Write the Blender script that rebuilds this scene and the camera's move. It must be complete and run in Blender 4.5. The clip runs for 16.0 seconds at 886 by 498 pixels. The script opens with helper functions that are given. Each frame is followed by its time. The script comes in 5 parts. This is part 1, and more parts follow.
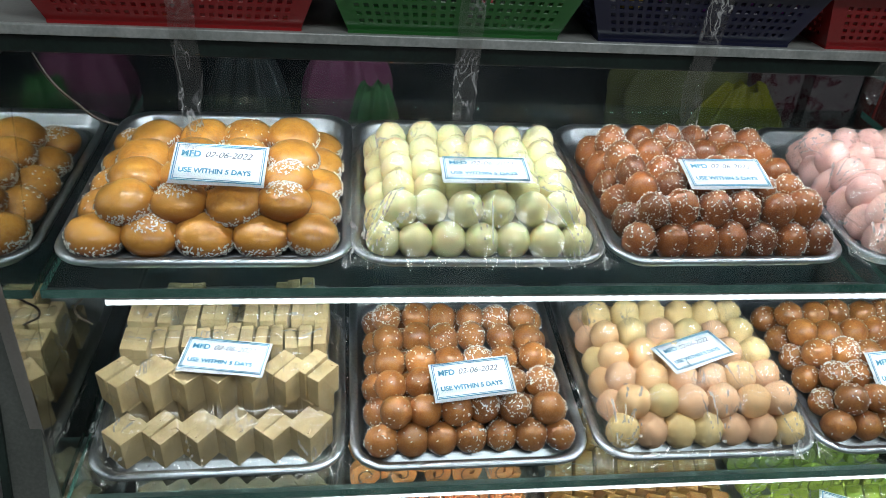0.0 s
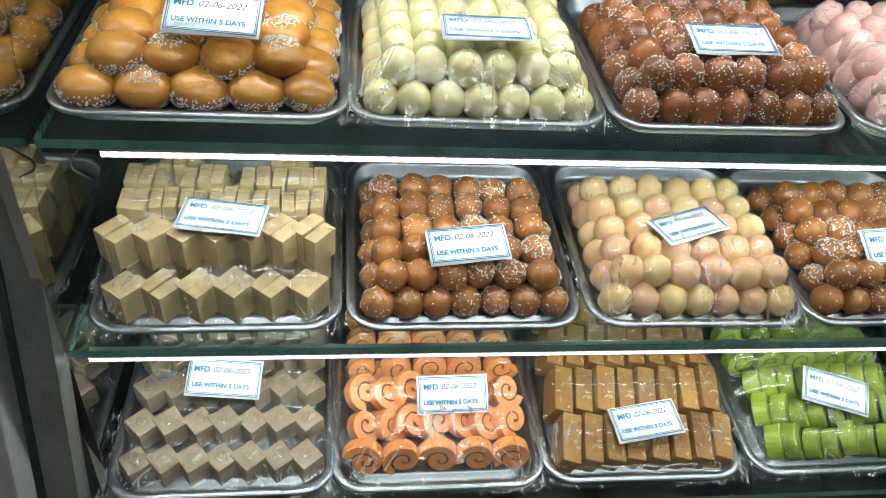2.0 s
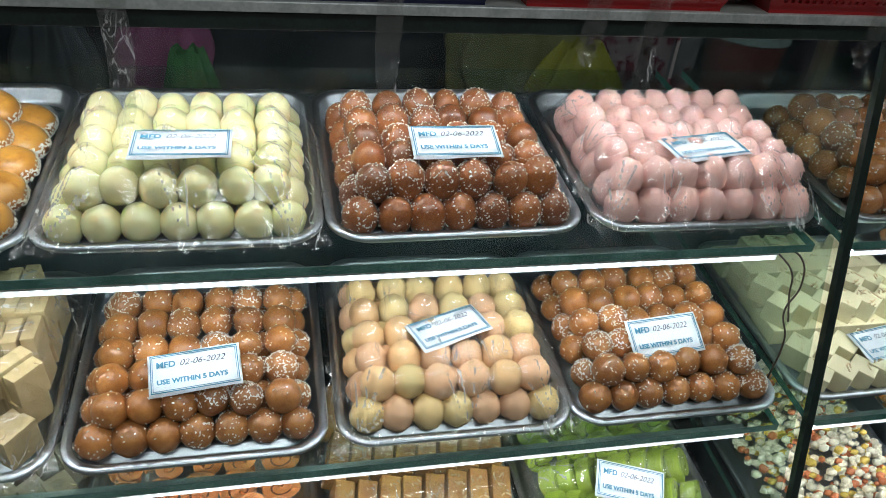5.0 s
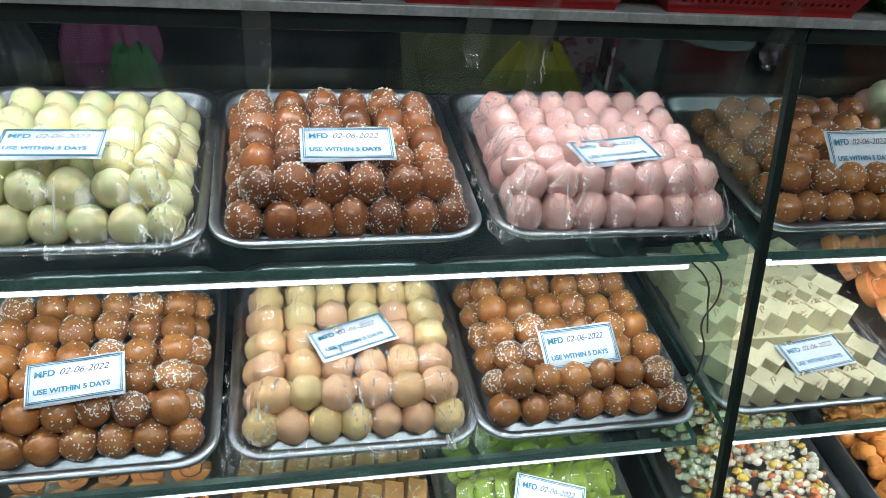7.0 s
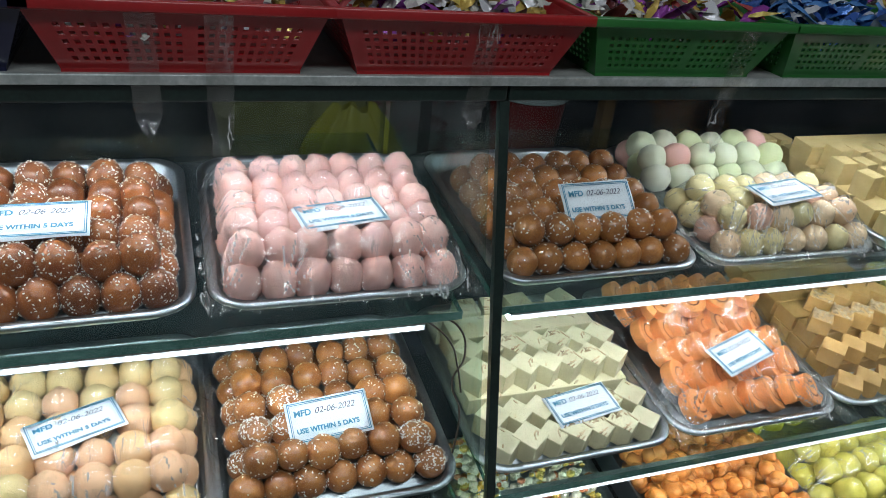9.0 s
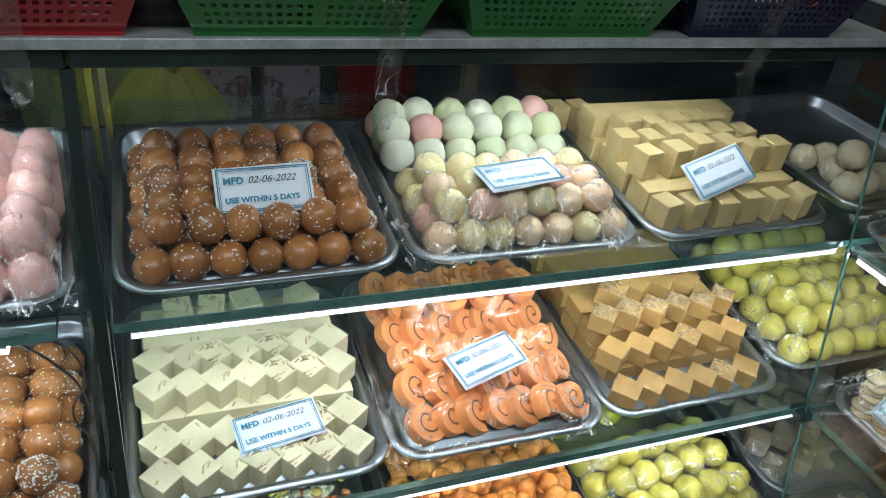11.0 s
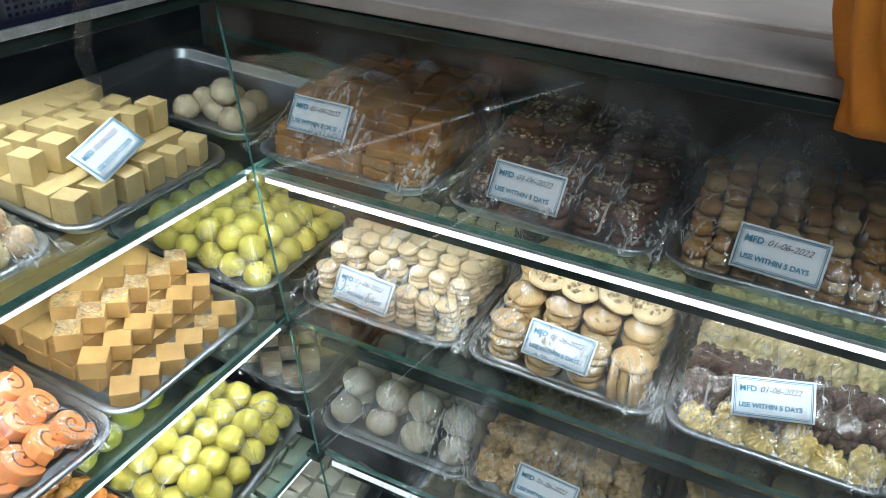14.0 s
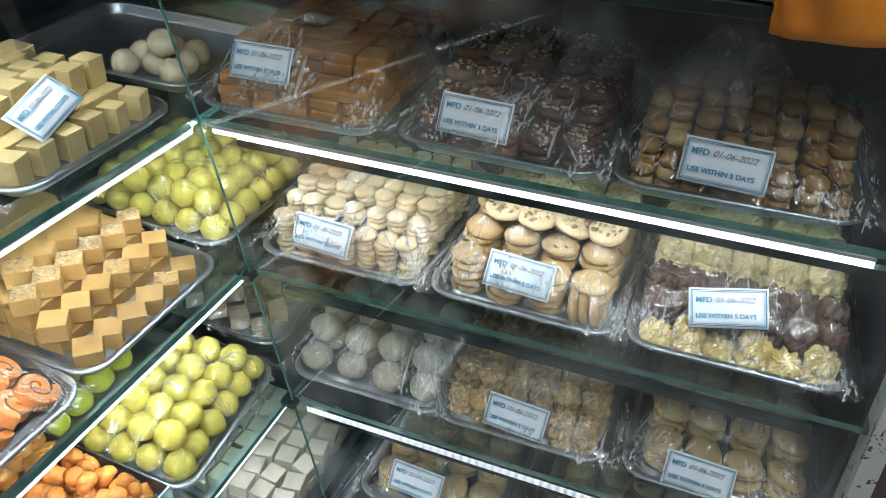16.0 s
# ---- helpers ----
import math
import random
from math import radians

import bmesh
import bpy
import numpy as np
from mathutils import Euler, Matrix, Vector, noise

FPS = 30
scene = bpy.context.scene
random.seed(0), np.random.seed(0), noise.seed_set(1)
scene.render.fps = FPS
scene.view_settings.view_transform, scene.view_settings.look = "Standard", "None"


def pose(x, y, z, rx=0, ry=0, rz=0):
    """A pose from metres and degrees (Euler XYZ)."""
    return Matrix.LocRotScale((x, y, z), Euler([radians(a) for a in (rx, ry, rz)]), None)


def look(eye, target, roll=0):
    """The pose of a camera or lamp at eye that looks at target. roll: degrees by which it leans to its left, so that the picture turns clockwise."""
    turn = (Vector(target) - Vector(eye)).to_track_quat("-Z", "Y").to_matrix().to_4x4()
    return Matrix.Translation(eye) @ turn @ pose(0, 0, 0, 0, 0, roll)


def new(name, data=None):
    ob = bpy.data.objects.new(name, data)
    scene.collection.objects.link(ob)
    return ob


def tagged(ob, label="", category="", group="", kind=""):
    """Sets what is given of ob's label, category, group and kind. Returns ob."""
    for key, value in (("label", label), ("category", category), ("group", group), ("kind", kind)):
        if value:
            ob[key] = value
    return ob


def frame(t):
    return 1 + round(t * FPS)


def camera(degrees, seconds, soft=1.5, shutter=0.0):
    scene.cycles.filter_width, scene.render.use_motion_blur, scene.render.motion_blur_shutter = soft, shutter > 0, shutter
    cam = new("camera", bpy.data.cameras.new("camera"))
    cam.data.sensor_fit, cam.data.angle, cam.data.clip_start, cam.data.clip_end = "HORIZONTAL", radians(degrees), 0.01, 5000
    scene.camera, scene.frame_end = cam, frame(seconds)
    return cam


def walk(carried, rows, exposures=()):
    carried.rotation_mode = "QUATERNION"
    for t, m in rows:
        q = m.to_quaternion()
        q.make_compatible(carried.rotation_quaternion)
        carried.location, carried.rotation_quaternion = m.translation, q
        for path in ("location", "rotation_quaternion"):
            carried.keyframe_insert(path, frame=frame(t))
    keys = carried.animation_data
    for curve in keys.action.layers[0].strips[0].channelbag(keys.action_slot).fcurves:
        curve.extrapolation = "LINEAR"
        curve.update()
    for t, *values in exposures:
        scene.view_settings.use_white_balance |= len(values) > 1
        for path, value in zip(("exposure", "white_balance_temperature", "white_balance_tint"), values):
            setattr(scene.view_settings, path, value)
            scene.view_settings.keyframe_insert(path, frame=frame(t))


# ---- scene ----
cam = camera(61.0, 16.0, soft=0.75)
PATH = [
    (0, (0.279, 0.226, 1.45), (0.521, 1.919, 0.413), 4.2),
    (0.5, (0.274, 0.219, 1.44), (0.499, 1.884, 0.355), 4.0),
    (1, (0.275, 0.214, 1.431), (0.501, 1.836, 0.283), 4.6),
    (1.5, (0.277, 0.203, 1.417), (0.517, 1.793, 0.228), 5.3),
    (2, (0.28, 0.198, 1.406), (0.528, 1.756, 0.176), 5.8),
    (2.5, (0.279, 0.195, 1.396), (0.548, 1.732, 0.144), 6.6),
    (3, (0.286, 0.191, 1.393), (0.551, 1.738, 0.154), 6.3),
    (3.5, (0.301, 0.199, 1.422), (0.607, 1.787, 0.245), 6.2),
    (4, (0.363, 0.22, 1.439), (0.739, 1.834, 0.319), 6.0),
    (4.5, (0.446, 0.24, 1.447), (0.854, 1.865, 0.355), 5.6),
    (4.7, (0.476, 0.251, 1.45), (0.891, 1.871, 0.353), 5.6),
    (6.8, (0.617, 0.25, 1.435), (0.978, 1.843, 0.281), 5.7),
    (7, (0.627, 0.259, 1.446), (1.038, 1.873, 0.34), 6.1),
    (7.5, (0.661, 0.262, 1.46), (1.155, 1.906, 0.433), 6.4),
    (8, (0.703, 0.257, 1.462), (1.211, 1.904, 0.448), 5.9),
    (8.5, (0.758, 0.246, 1.461), (1.343, 1.889, 0.481), 6.2),
    (9, (0.82, 0.239, 1.459), (1.472, 1.87, 0.503), 6.7),
    (9.5, (0.907, 0.269, 1.451), (1.604, 1.873, 0.482), 7.3),
    (9.7, (0.962, 0.299, 1.455), (1.682, 1.887, 0.475), 7.4),
    (11.8, (1.24, 0.238, 1.457), (1.881, 1.79, 0.372), 6.9),
    (12, (1.236, 0.23, 1.455), (2.007, 1.733, 0.384), 7.1),
    (12.5, (1.235, 0.23, 1.478), (2.378, 1.502, 0.441), 5.8),
    (13, (1.239, 0.231, 1.475), (2.642, 1.238, 0.467), 4.3),
    (13.5, (1.235, 0.229, 1.476), (2.747, 1.07, 0.473), 3.8),
    (14, (1.237, 0.216, 1.474), (2.808, 0.91, 0.449), 3.6),
    (14.5, (1.24, 0.208, 1.471), (2.837, 0.763, 0.403), 2.7),
    (15, (1.234, 0.196, 1.47), (2.817, 0.69, 0.352), 1.8),
    (15.5, (1.233, 0.188, 1.46), (2.794, 0.686, 0.313), 1.6),
    (16, (1.235, 0.19, 1.459), (2.771, 0.788, 0.327), 0.7),
]
walk(cam, [(t, look(eye, target, roll)) for t, eye, target, roll in PATH],
     [(0.0, 0.1, 6200, 10), (2.5, 0.0, 6500, 10), (4.0, -0.1, 6400, 10), (7.0, -0.05, 6050, 10), (9.5, 0.05, 5950, 10), (12.0, 0.3, 5850, 9), (13.0, 0.45, 5900, 9), (14.5, 0.55, 5950, 10), (16.0, 0.55, 5950, 10)])

# ---- world and light ----
world = bpy.data.worlds.new("world")
scene.world = world
world.use_nodes = True
world.node_tree.nodes["Background"].inputs[0].default_value = (0.9, 0.95, 1.0, 1)
world.node_tree.nodes["Background"].inputs[1].default_value = 0.025


def area(name, m, sx, sy, watts, colour):
    d = bpy.data.lights.new(name, "AREA")
    d.shape, d.size, d.size_y, d.energy, d.color = "RECTANGLE", sx, sy, watts, colour
    ob = new(name, d)
    ob.matrix_world = m
    return ob


# unseen ceiling lamps, added: general shop light in front, fill behind the counter
area("ceiling_tube_light", pose(0.9, -0.5, 2.86), 2.4, 0.3, 32, (0.97, 1.0, 0.99))
area("ceiling_tube_light", pose(0.9, 2.1, 2.86), 2.4, 0.2, 6, (0.97, 1.0, 0.99))
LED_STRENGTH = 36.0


# ---- materials ----
def mat(name, base, rough=0.5, metal=0.0, second=None, scale=40.0, fine=300.0, bump=0.15, bump_scale=None, coat=0.0,
        vary=0.12, island=0.0, spec=0.5, sss=0.0, sharp=(0.35, 0.65), fried=None):
    """Principled surface: two-scale noise between base and second, bump, and a shade that varies from object to object."""
    m = bpy.data.materials.new(name)
    m.use_nodes = True
    nt = m.node_tree
    n, l = nt.nodes, nt.links
    p = n["Principled BSDF"]
    p.inputs["Roughness"].default_value = rough
    p.inputs["Metallic"].default_value = metal
    p.inputs["Coat Weight"].default_value = coat
    p.inputs["Coat Roughness"].default_value = 0.12
    p.inputs["Specular IOR Level"].default_value = spec
    if sss:
        p.inputs["Subsurface Weight"].default_value = sss
        p.inputs["Subsurface Radius"].default_value = (0.01, 0.006, 0.004)
        p.inputs["Subsurface Scale"].default_value = 0.5
    tc = n.new("ShaderNodeTexCoord")
    info = n.new("ShaderNodeObjectInfo")
    add = n.new("ShaderNodeVectorMath")
    l.new(tc.outputs["Object"], add.inputs[0])
    mul = n.new("ShaderNodeMath")
    mul.operation = "MULTIPLY"
    mul.inputs[1].default_value = 7.0
    l.new(info.outputs["Random"], mul.inputs[0])
    l.new(mul.outputs[0], add.inputs[1])
    big = n.new("ShaderNodeTexNoise")
    big.inputs["Scale"].default_value = scale
    big.inputs["Detail"].default_value = 3
    l.new(add.outputs[0], big.inputs["Vector"])
    small = n.new("ShaderNodeTexNoise")
    small.inputs["Scale"].default_value = fine
    l.new(add.outputs[0], small.inputs["Vector"])
    avg = n.new("ShaderNodeMath")
    avg.operation = "MULTIPLY_ADD"
    avg.inputs[1].default_value = 0.35
    l.new(small.outputs[0], avg.inputs[0])
    sc = n.new("ShaderNodeMath")
    sc.operation = "MULTIPLY"
    sc.inputs[1].default_value = 0.65
    l.new(big.outputs[0], sc.inputs[0])
    l.new(sc.outputs[0], avg.inputs[2])
    ramp = n.new("ShaderNodeMapRange")
    ramp.inputs[1].default_value, ramp.inputs[2].default_value = sharp
    l.new(avg.outputs[0], ramp.inputs[0])
    mix = n.new("ShaderNodeMix")
    mix.data_type = "RGBA"
    second = second or tuple(c * 0.7 for c in base)
    mix.inputs[6].default_value, mix.inputs[7].default_value = (*base, 1), (*second, 1)
    l.new(ramp.outputs[0], mix.inputs[0])
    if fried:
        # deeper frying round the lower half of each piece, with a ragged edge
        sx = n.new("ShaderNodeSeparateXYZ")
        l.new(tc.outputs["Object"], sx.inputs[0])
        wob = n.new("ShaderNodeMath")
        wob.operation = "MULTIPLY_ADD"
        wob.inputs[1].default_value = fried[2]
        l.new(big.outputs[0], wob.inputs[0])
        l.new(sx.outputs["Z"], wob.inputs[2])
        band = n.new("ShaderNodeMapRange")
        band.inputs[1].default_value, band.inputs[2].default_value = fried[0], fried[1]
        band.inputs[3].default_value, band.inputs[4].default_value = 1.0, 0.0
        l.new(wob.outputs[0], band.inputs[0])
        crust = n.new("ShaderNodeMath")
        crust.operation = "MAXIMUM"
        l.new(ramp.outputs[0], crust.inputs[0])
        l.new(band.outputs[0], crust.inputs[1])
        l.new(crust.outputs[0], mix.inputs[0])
    hsv = n.new("ShaderNodeHueSaturation")
    rng = n.new("ShaderNodeMapRange")
    rng.inputs[3].default_value, rng.inputs[4].default_value = 1 - vary, 1 + vary
    l.new(info.outputs["Random"], rng.inputs[0])
    l.new(rng.outputs[0], hsv.inputs["Value"])
    l.new(mix.outputs[2], hsv.inputs["Color"])
    last = hsv.outputs[0]
    if island:
        geo = n.new("ShaderNodeNewGeometry")
        r2 = n.new("ShaderNodeMapRange")
        r2.inputs[3].default_value, r2.inputs[4].default_value = 1 - island, 1 + island
        l.new(geo.outputs["Random Per Island"], r2.inputs[0])
        h2 = n.new("ShaderNodeHueSaturation")
        l.new(r2.outputs[0], h2.inputs["Value"])
        l.new(last, h2.inputs["Color"])
        last = h2.outputs[0]
    l.new(last, p.inputs["Base Color"])
    if bump:
        b = n.new("ShaderNodeBump")
        b.inputs["Strength"].default_value = bump
        b.inputs["Distance"].default_value = 0.002
        if bump_scale:
            bn = n.new("ShaderNodeTexNoise")
            bn.inputs["Scale"].default_value = bump_scale
            bn.inputs["Detail"].default_value = 4
            l.new(add.outputs[0], bn.inputs["Vector"])
            l.new(bn.outputs[0], b.inputs["Height"])
        else:
            l.new(small.outputs[0], b.inputs["Height"])
        l.new(b.outputs[0], p.inputs["Normal"])
    return m


def many(name, colours, rough=0.4, per_island=False, coat=0.0, bump=0.2, fine=400.0, metal=0.0):
    """A surface whose colour is one of several, drawn by object or by loose piece."""
    m = mat(name, colours[0], rough, coat=coat, bump=bump, fine=fine, metal=metal)
    nt = m.node_tree
    p = nt.nodes["Principled BSDF"]
    if per_island:
        src = nt.nodes.new("ShaderNodeNewGeometry").outputs["Random Per Island"]
    else:
        src = nt.nodes.new("ShaderNodeObjectInfo").outputs["Random"]
    cr = nt.nodes.new("ShaderNodeValToRGB")
    cr.color_ramp.interpolation = "CONSTANT"
    while len(cr.color_ramp.elements) < len(colours):
        cr.color_ramp.elements.new(0.5)
    for i, c in enumerate(colours):
        cr.color_ramp.elements[i].position = i / len(colours)
    for i, c in enumerate(colours):
        cr.color_ramp.elements[i].color = (*c, 1)
    nt.links.new(src, cr.inputs[0])
    nz = nt.nodes.new("ShaderNodeTexNoise")
    nz.inputs["Scale"].default_value = 120
    mr = nt.nodes.new("ShaderNodeMapRange")
    mr.inputs[3].default_value, mr.inputs[4].default_value = 0.8, 1.15
    nt.links.new(nz.outputs[0], mr.inputs[0])
    hv = nt.nodes.new("ShaderNodeHueSaturation")
    nt.links.new(mr.outputs[0], hv.inputs["Value"])
    nt.links.new(cr.outputs[0], hv.inputs["Color"])
    nt.links.new(hv.outputs[0], p.inputs["Base Color"])
    return m


def clear(name, tint, gloss_rough=0.02, ior=1.45, bump=0.0, bump_scale=60.0, boost=1.0, dirt_haze=0.0, crease_glint=0.0, haze=0.0, graze=1.0):
    """Thin clear sheet: transparent, with gloss by Fresnel, a little dust and painted haze."""
    m = bpy.data.materials.new(name)
    m.use_nodes = True
    nt = m.node_tree
    n, l = nt.nodes, nt.links
    n.remove(n["Principled BSDF"])
    out = n["Material Output"]
    tr = n.new("ShaderNodeBsdfTransparent")
    tr.inputs[0].default_value = (*tint, 1)
    gl = n.new("ShaderNodeBsdfGlossy")
    gl.inputs["Roughness"].default_value = gloss_rough
    fr = n.new("ShaderNodeLayerWeight")
    fr.inputs["Blend"].default_value = 0.5
    mx = n.new("ShaderNodeMixShader")
    f0 = ((ior - 1) / (ior + 1)) ** 2 * boost
    pw = n.new("ShaderNodeMath")
    pw.operation = "POWER"
    pw.inputs[1].default_value = 5.0
    l.new(fr.outputs["Facing"], pw.inputs[0])
    ml = n.new("ShaderNodeMath")
    ml.operation = "MULTIPLY_ADD"
    ml.use_clamp = True
    ml.inputs[1].default_value = (1 - f0) * graze
    ml.inputs[2].default_value = f0
    l.new(pw.outputs[0], ml.inputs[0])
    l.new(ml.outputs[0], mx.inputs[0])
    l.new(tr.outputs[0], mx.inputs[1])
    l.new(gl.outputs[0], mx.inputs[2])
    last = mx
    tc = n.new("ShaderNodeTexCoord")
    # dust, and reflected haze painted as a white diffuse share
    if dirt_haze:
        df = n.new("ShaderNodeBsdfDiffuse")
        df.inputs[0].default_value = (0.7, 0.72, 0.72, 1)
        dn = n.new("ShaderNodeTexNoise")
        dn.inputs["Scale"].default_value = 9
        dn.inputs["Detail"].default_value = 8
        l.new(tc.outputs["Object"], dn.inputs["Vector"])
        mr = n.new("ShaderNodeMapRange")
        mr.inputs[1].default_value, mr.inputs[2].default_value = 0.45, 0.85
        mr.inputs[3].default_value, mr.inputs[4].default_value = haze, dirt_haze
        l.new(dn.outputs[0], mr.inputs[0])
        m2 = n.new("ShaderNodeMixShader")
        l.new(mr.outputs[0], m2.inputs[0])
        l.new(mx.outputs[0], m2.inputs[1])
        l.new(df.outputs[0], m2.inputs[2])
        last = m2
    if crease_glint:
        # whitened fold lines in two directions, with light glints painted in as white
        masks = []
        for turn, sx, sy, sc in ((0.6, 1.0, 0.16, 42.0), (-0.9, 1.0, 0.2, 30.0)):
            mp = n.new("ShaderNodeMapping")
            mp.inputs["Rotation"].default_value = (0, 0, turn)
            mp.inputs["Scale"].default_value = (sx, sy, 0.4)
            l.new(tc.outputs["Object"], mp.inputs["Vector"])
            cn = n.new("ShaderNodeTexNoise")
            cn.inputs["Scale"].default_value = sc
            cn.inputs["Detail"].default_value = 4
            cn.inputs["Distortion"].default_value = 0.4
            l.new(mp.outputs[0], cn.inputs["Vector"])
            sb = n.new("ShaderNodeMath")
            sb.operation = "SUBTRACT"
            sb.inputs[1].default_value = 0.5
            l.new(cn.outputs[0], sb.inputs[0])
            ab = n.new("ShaderNodeMath")
            ab.operation = "ABSOLUTE"
            l.new(sb.outputs[0], ab.inputs[0])
            cr = n.new("ShaderNodeMapRange")
            cr.inputs[1].default_value, cr.inputs[2].default_value = 0.0, 0.014
            cr.inputs[3].default_value, cr.inputs[4].default_value = crease_glint, 0.0
            l.new(ab.outputs[0], cr.inputs[0])
            masks.append(cr)
        gate = n.new("ShaderNodeTexNoise")
        gate.inputs["Scale"].default_value = 14
        l.new(tc.outputs["Object"], gate.inputs["Vector"])
        gm = n.new("ShaderNodeMapRange")
        gm.inputs[1].default_value, gm.inputs[2].default_value = 0.48, 0.62
        l.new(gate.outputs[0], gm.inputs[0])
        mxm = n.new("ShaderNodeMath")
        mxm.operation = "MAXIMUM"
        l.new(masks[0].outputs[0], mxm.inputs[0])
        l.new(masks[1].outputs[0], mxm.inputs[1])
        mg = n.new("ShaderNodeMath")
        mg.operation = "MULTIPLY"
        l.new(mxm.outputs[0], mg.inputs[0])
        l.new(gm.outputs[0], mg.inputs[1])
        g2 = n.new("ShaderNodeBsdfDiffuse")
        g2.inputs[0].default_value = (0.85, 0.86, 0.86, 1)
        m3 = n.new("ShaderNodeMixShader")
        l.new(mg.outputs[0], m3.inputs[0])
        l.new(last.outputs[0], m3.inputs[1])
        l.new(g2.outputs[0], m3.inputs[2])
        last = m3
    if bump:
        nz = n.new("ShaderNodeTexNoise")
        nz.inputs["Scale"].default_value = bump_scale
        nz.inputs["Detail"].default_value = 3
        nz.inputs["Distortion"].default_value = 1.5
        l.new(tc.outputs["Object"], nz.inputs["Vector"])
        b = n.new("ShaderNodeBump")
        b.inputs["Strength"].default_value = bump
        b.inputs["Distance"].default_value = 0.01
        l.new(nz.outputs[0], b.inputs["Height"])
        l.new(b.outputs[0], gl.inputs["Normal"])
        l.new(b.outputs[0], fr.inputs["Normal"])
    l.new(last.outputs[0], out.inputs[0])
    return m


def glow(name, colour, strength):
    m = bpy.data.materials.new(name)
    m.use_nodes = True
    p = m.node_tree.nodes["Principled BSDF"]
    p.inputs["Base Color"].default_value = (*colour, 1)
    p.inputs["Emission Color"].default_value = (*colour, 1)
    p.inputs["Emission Strength"].default_value = strength
    return m


def diodes(name, colour, low, high, pitch):
    """Light strip face: a row of bright diodes behind a dimmer cover."""
    m = glow(name, colour, low)
    nt = m.node_tree
    tc = nt.nodes.new("ShaderNodeTexCoord")
    sx = nt.nodes.new("ShaderNodeSeparateXYZ")
    nt.links.new(tc.outputs["Object"], sx.inputs[0])
    run = nt.nodes.new("ShaderNodeMath")
    run.operation = "ADD"
    nt.links.new(sx.outputs["X"], run.inputs[0])
    nt.links.new(sx.outputs["Y"], run.inputs[1])
    saw = nt.nodes.new("ShaderNodeMath")
    saw.operation = "PINGPONG"
    saw.inputs[1].default_value = pitch / 2
    nt.links.new(run.outputs[0], saw.inputs[0])
    mr = nt.nodes.new("ShaderNodeMapRange")
    mr.inputs[1].default_value, mr.inputs[2].default_value = pitch * 0.12, pitch * 0.34
    mr.inputs[3].default_value, mr.inputs[4].default_value = high, low
    nt.links.new(saw.outputs[0], mr.inputs[0])
    nt.links.new(mr.outputs[0], nt.nodes["Principled BSDF"].inputs["Emission Strength"])
    return m


M_GLASS = clear("front_glass", (0.965, 0.985, 0.975), boost=0.45, dirt_haze=0.012)
# diffuse share here also stands for the room's reflection in the pane
M_GLASSE = clear("east_glass", (0.95, 0.965, 0.955), boost=1.4, dirt_haze=0.08)
M_SHELF = clear("shelf_glass", (0.82, 0.91, 0.88), dirt_haze=0.03)
M_BACKGLASS = clear("back_glass", (0.55, 0.60, 0.61), dirt_haze=0.02)
M_EDGE = mat("glass_edge", (0.03, 0.11, 0.09), 0.12, second=(0.10, 0.22, 0.19), scale=25, bump=0.05, coat=0.6)
M_FILM = clear("cling_film", (0.975, 0.975, 0.975), 0.10, 1.45, bump=0.10, bump_scale=70, boost=2.3, dirt_haze=0.04, crease_glint=0.40, graze=0.3)
# bright streaks on gathered film, painted in as white diffuse haze
M_PLEAT_GLINT = clear("gathered_film_glint", (0.96, 0.96, 0.96), 0.2, 1.45, bump=0.3, bump_scale=240, boost=4.0, dirt_haze=0.7, haze=0.34, graze=0.3)
M_BAG = clear("bag_film", (0.95, 0.95, 0.94), 0.15, 1.45, bump=0.25, bump_scale=45, boost=3.0, dirt_haze=0.08, crease_glint=0.55, graze=0.3)
M_TAPE = clear("clear_tape", (0.92, 0.92, 0.91), 0.16, 1.5, bump=0.3, bump_scale=80, boost=3.0, dirt_haze=0.04, crease_glint=0.5)
M_STEEL = mat("tray_steel", (0.46, 0.50, 0.53), 0.38, 1.0, second=(0.33, 0.36, 0.39), scale=14, fine=220, bump=0.08)
M_FRAME = mat("frame_green_black", (0.006, 0.012, 0.010), 0.3, second=(0.014, 0.028, 0.023), scale=20, bump=0.08, coat=0.15)
M_POST = mat("post_aluminium", (0.15, 0.16, 0.145), 0.42, 0.2, second=(0.085, 0.095, 0.085), scale=10, bump=0.1)
M_POSTW = mat("post_chipped_grey", (0.36, 0.37, 0.34), 0.5, second=(0.05, 0.045, 0.04), scale=55, fine=260, bump=0.35, sharp=(0.585, 0.60))
M_WALL = mat("wall_paint", (0.55, 0.56, 0.56), 0.75, second=(0.45, 0.46, 0.46), scale=3, fine=80, bump=0.1)
M_DARK = mat("dark_panel", (0.012, 0.017, 0.026), 0.3, second=(0.028, 0.034, 0.044), scale=6, bump=0.05)
M_BROWN = mat("brown_laminate", (0.055, 0.035, 0.025), 0.45, second=(0.09, 0.06, 0.045), scale=8, bump=0.1)
M_MIRROR = mat("side_mirror", (0.55, 0.56, 0.54), 0.05, 1.0, second=(0.45, 0.46, 0.44), scale=5, bump=0.0)
M_COUNTER = mat("counter_stone", (0.52, 0.47, 0.43), 0.3, second=(0.44, 0.39, 0.36), scale=14, fine=160, bump=0.04)
M_COUNTER_LIP = mat("counter_lip_stone", (0.36, 0.32, 0.30), 0.35, second=(0.27, 0.24, 0.22), scale=14, fine=160, bump=0.05)
M_TOP = mat("top_board", (0.33, 0.34, 0.32), 0.3, second=(0.23, 0.24, 0.22), scale=9, bump=0.08)
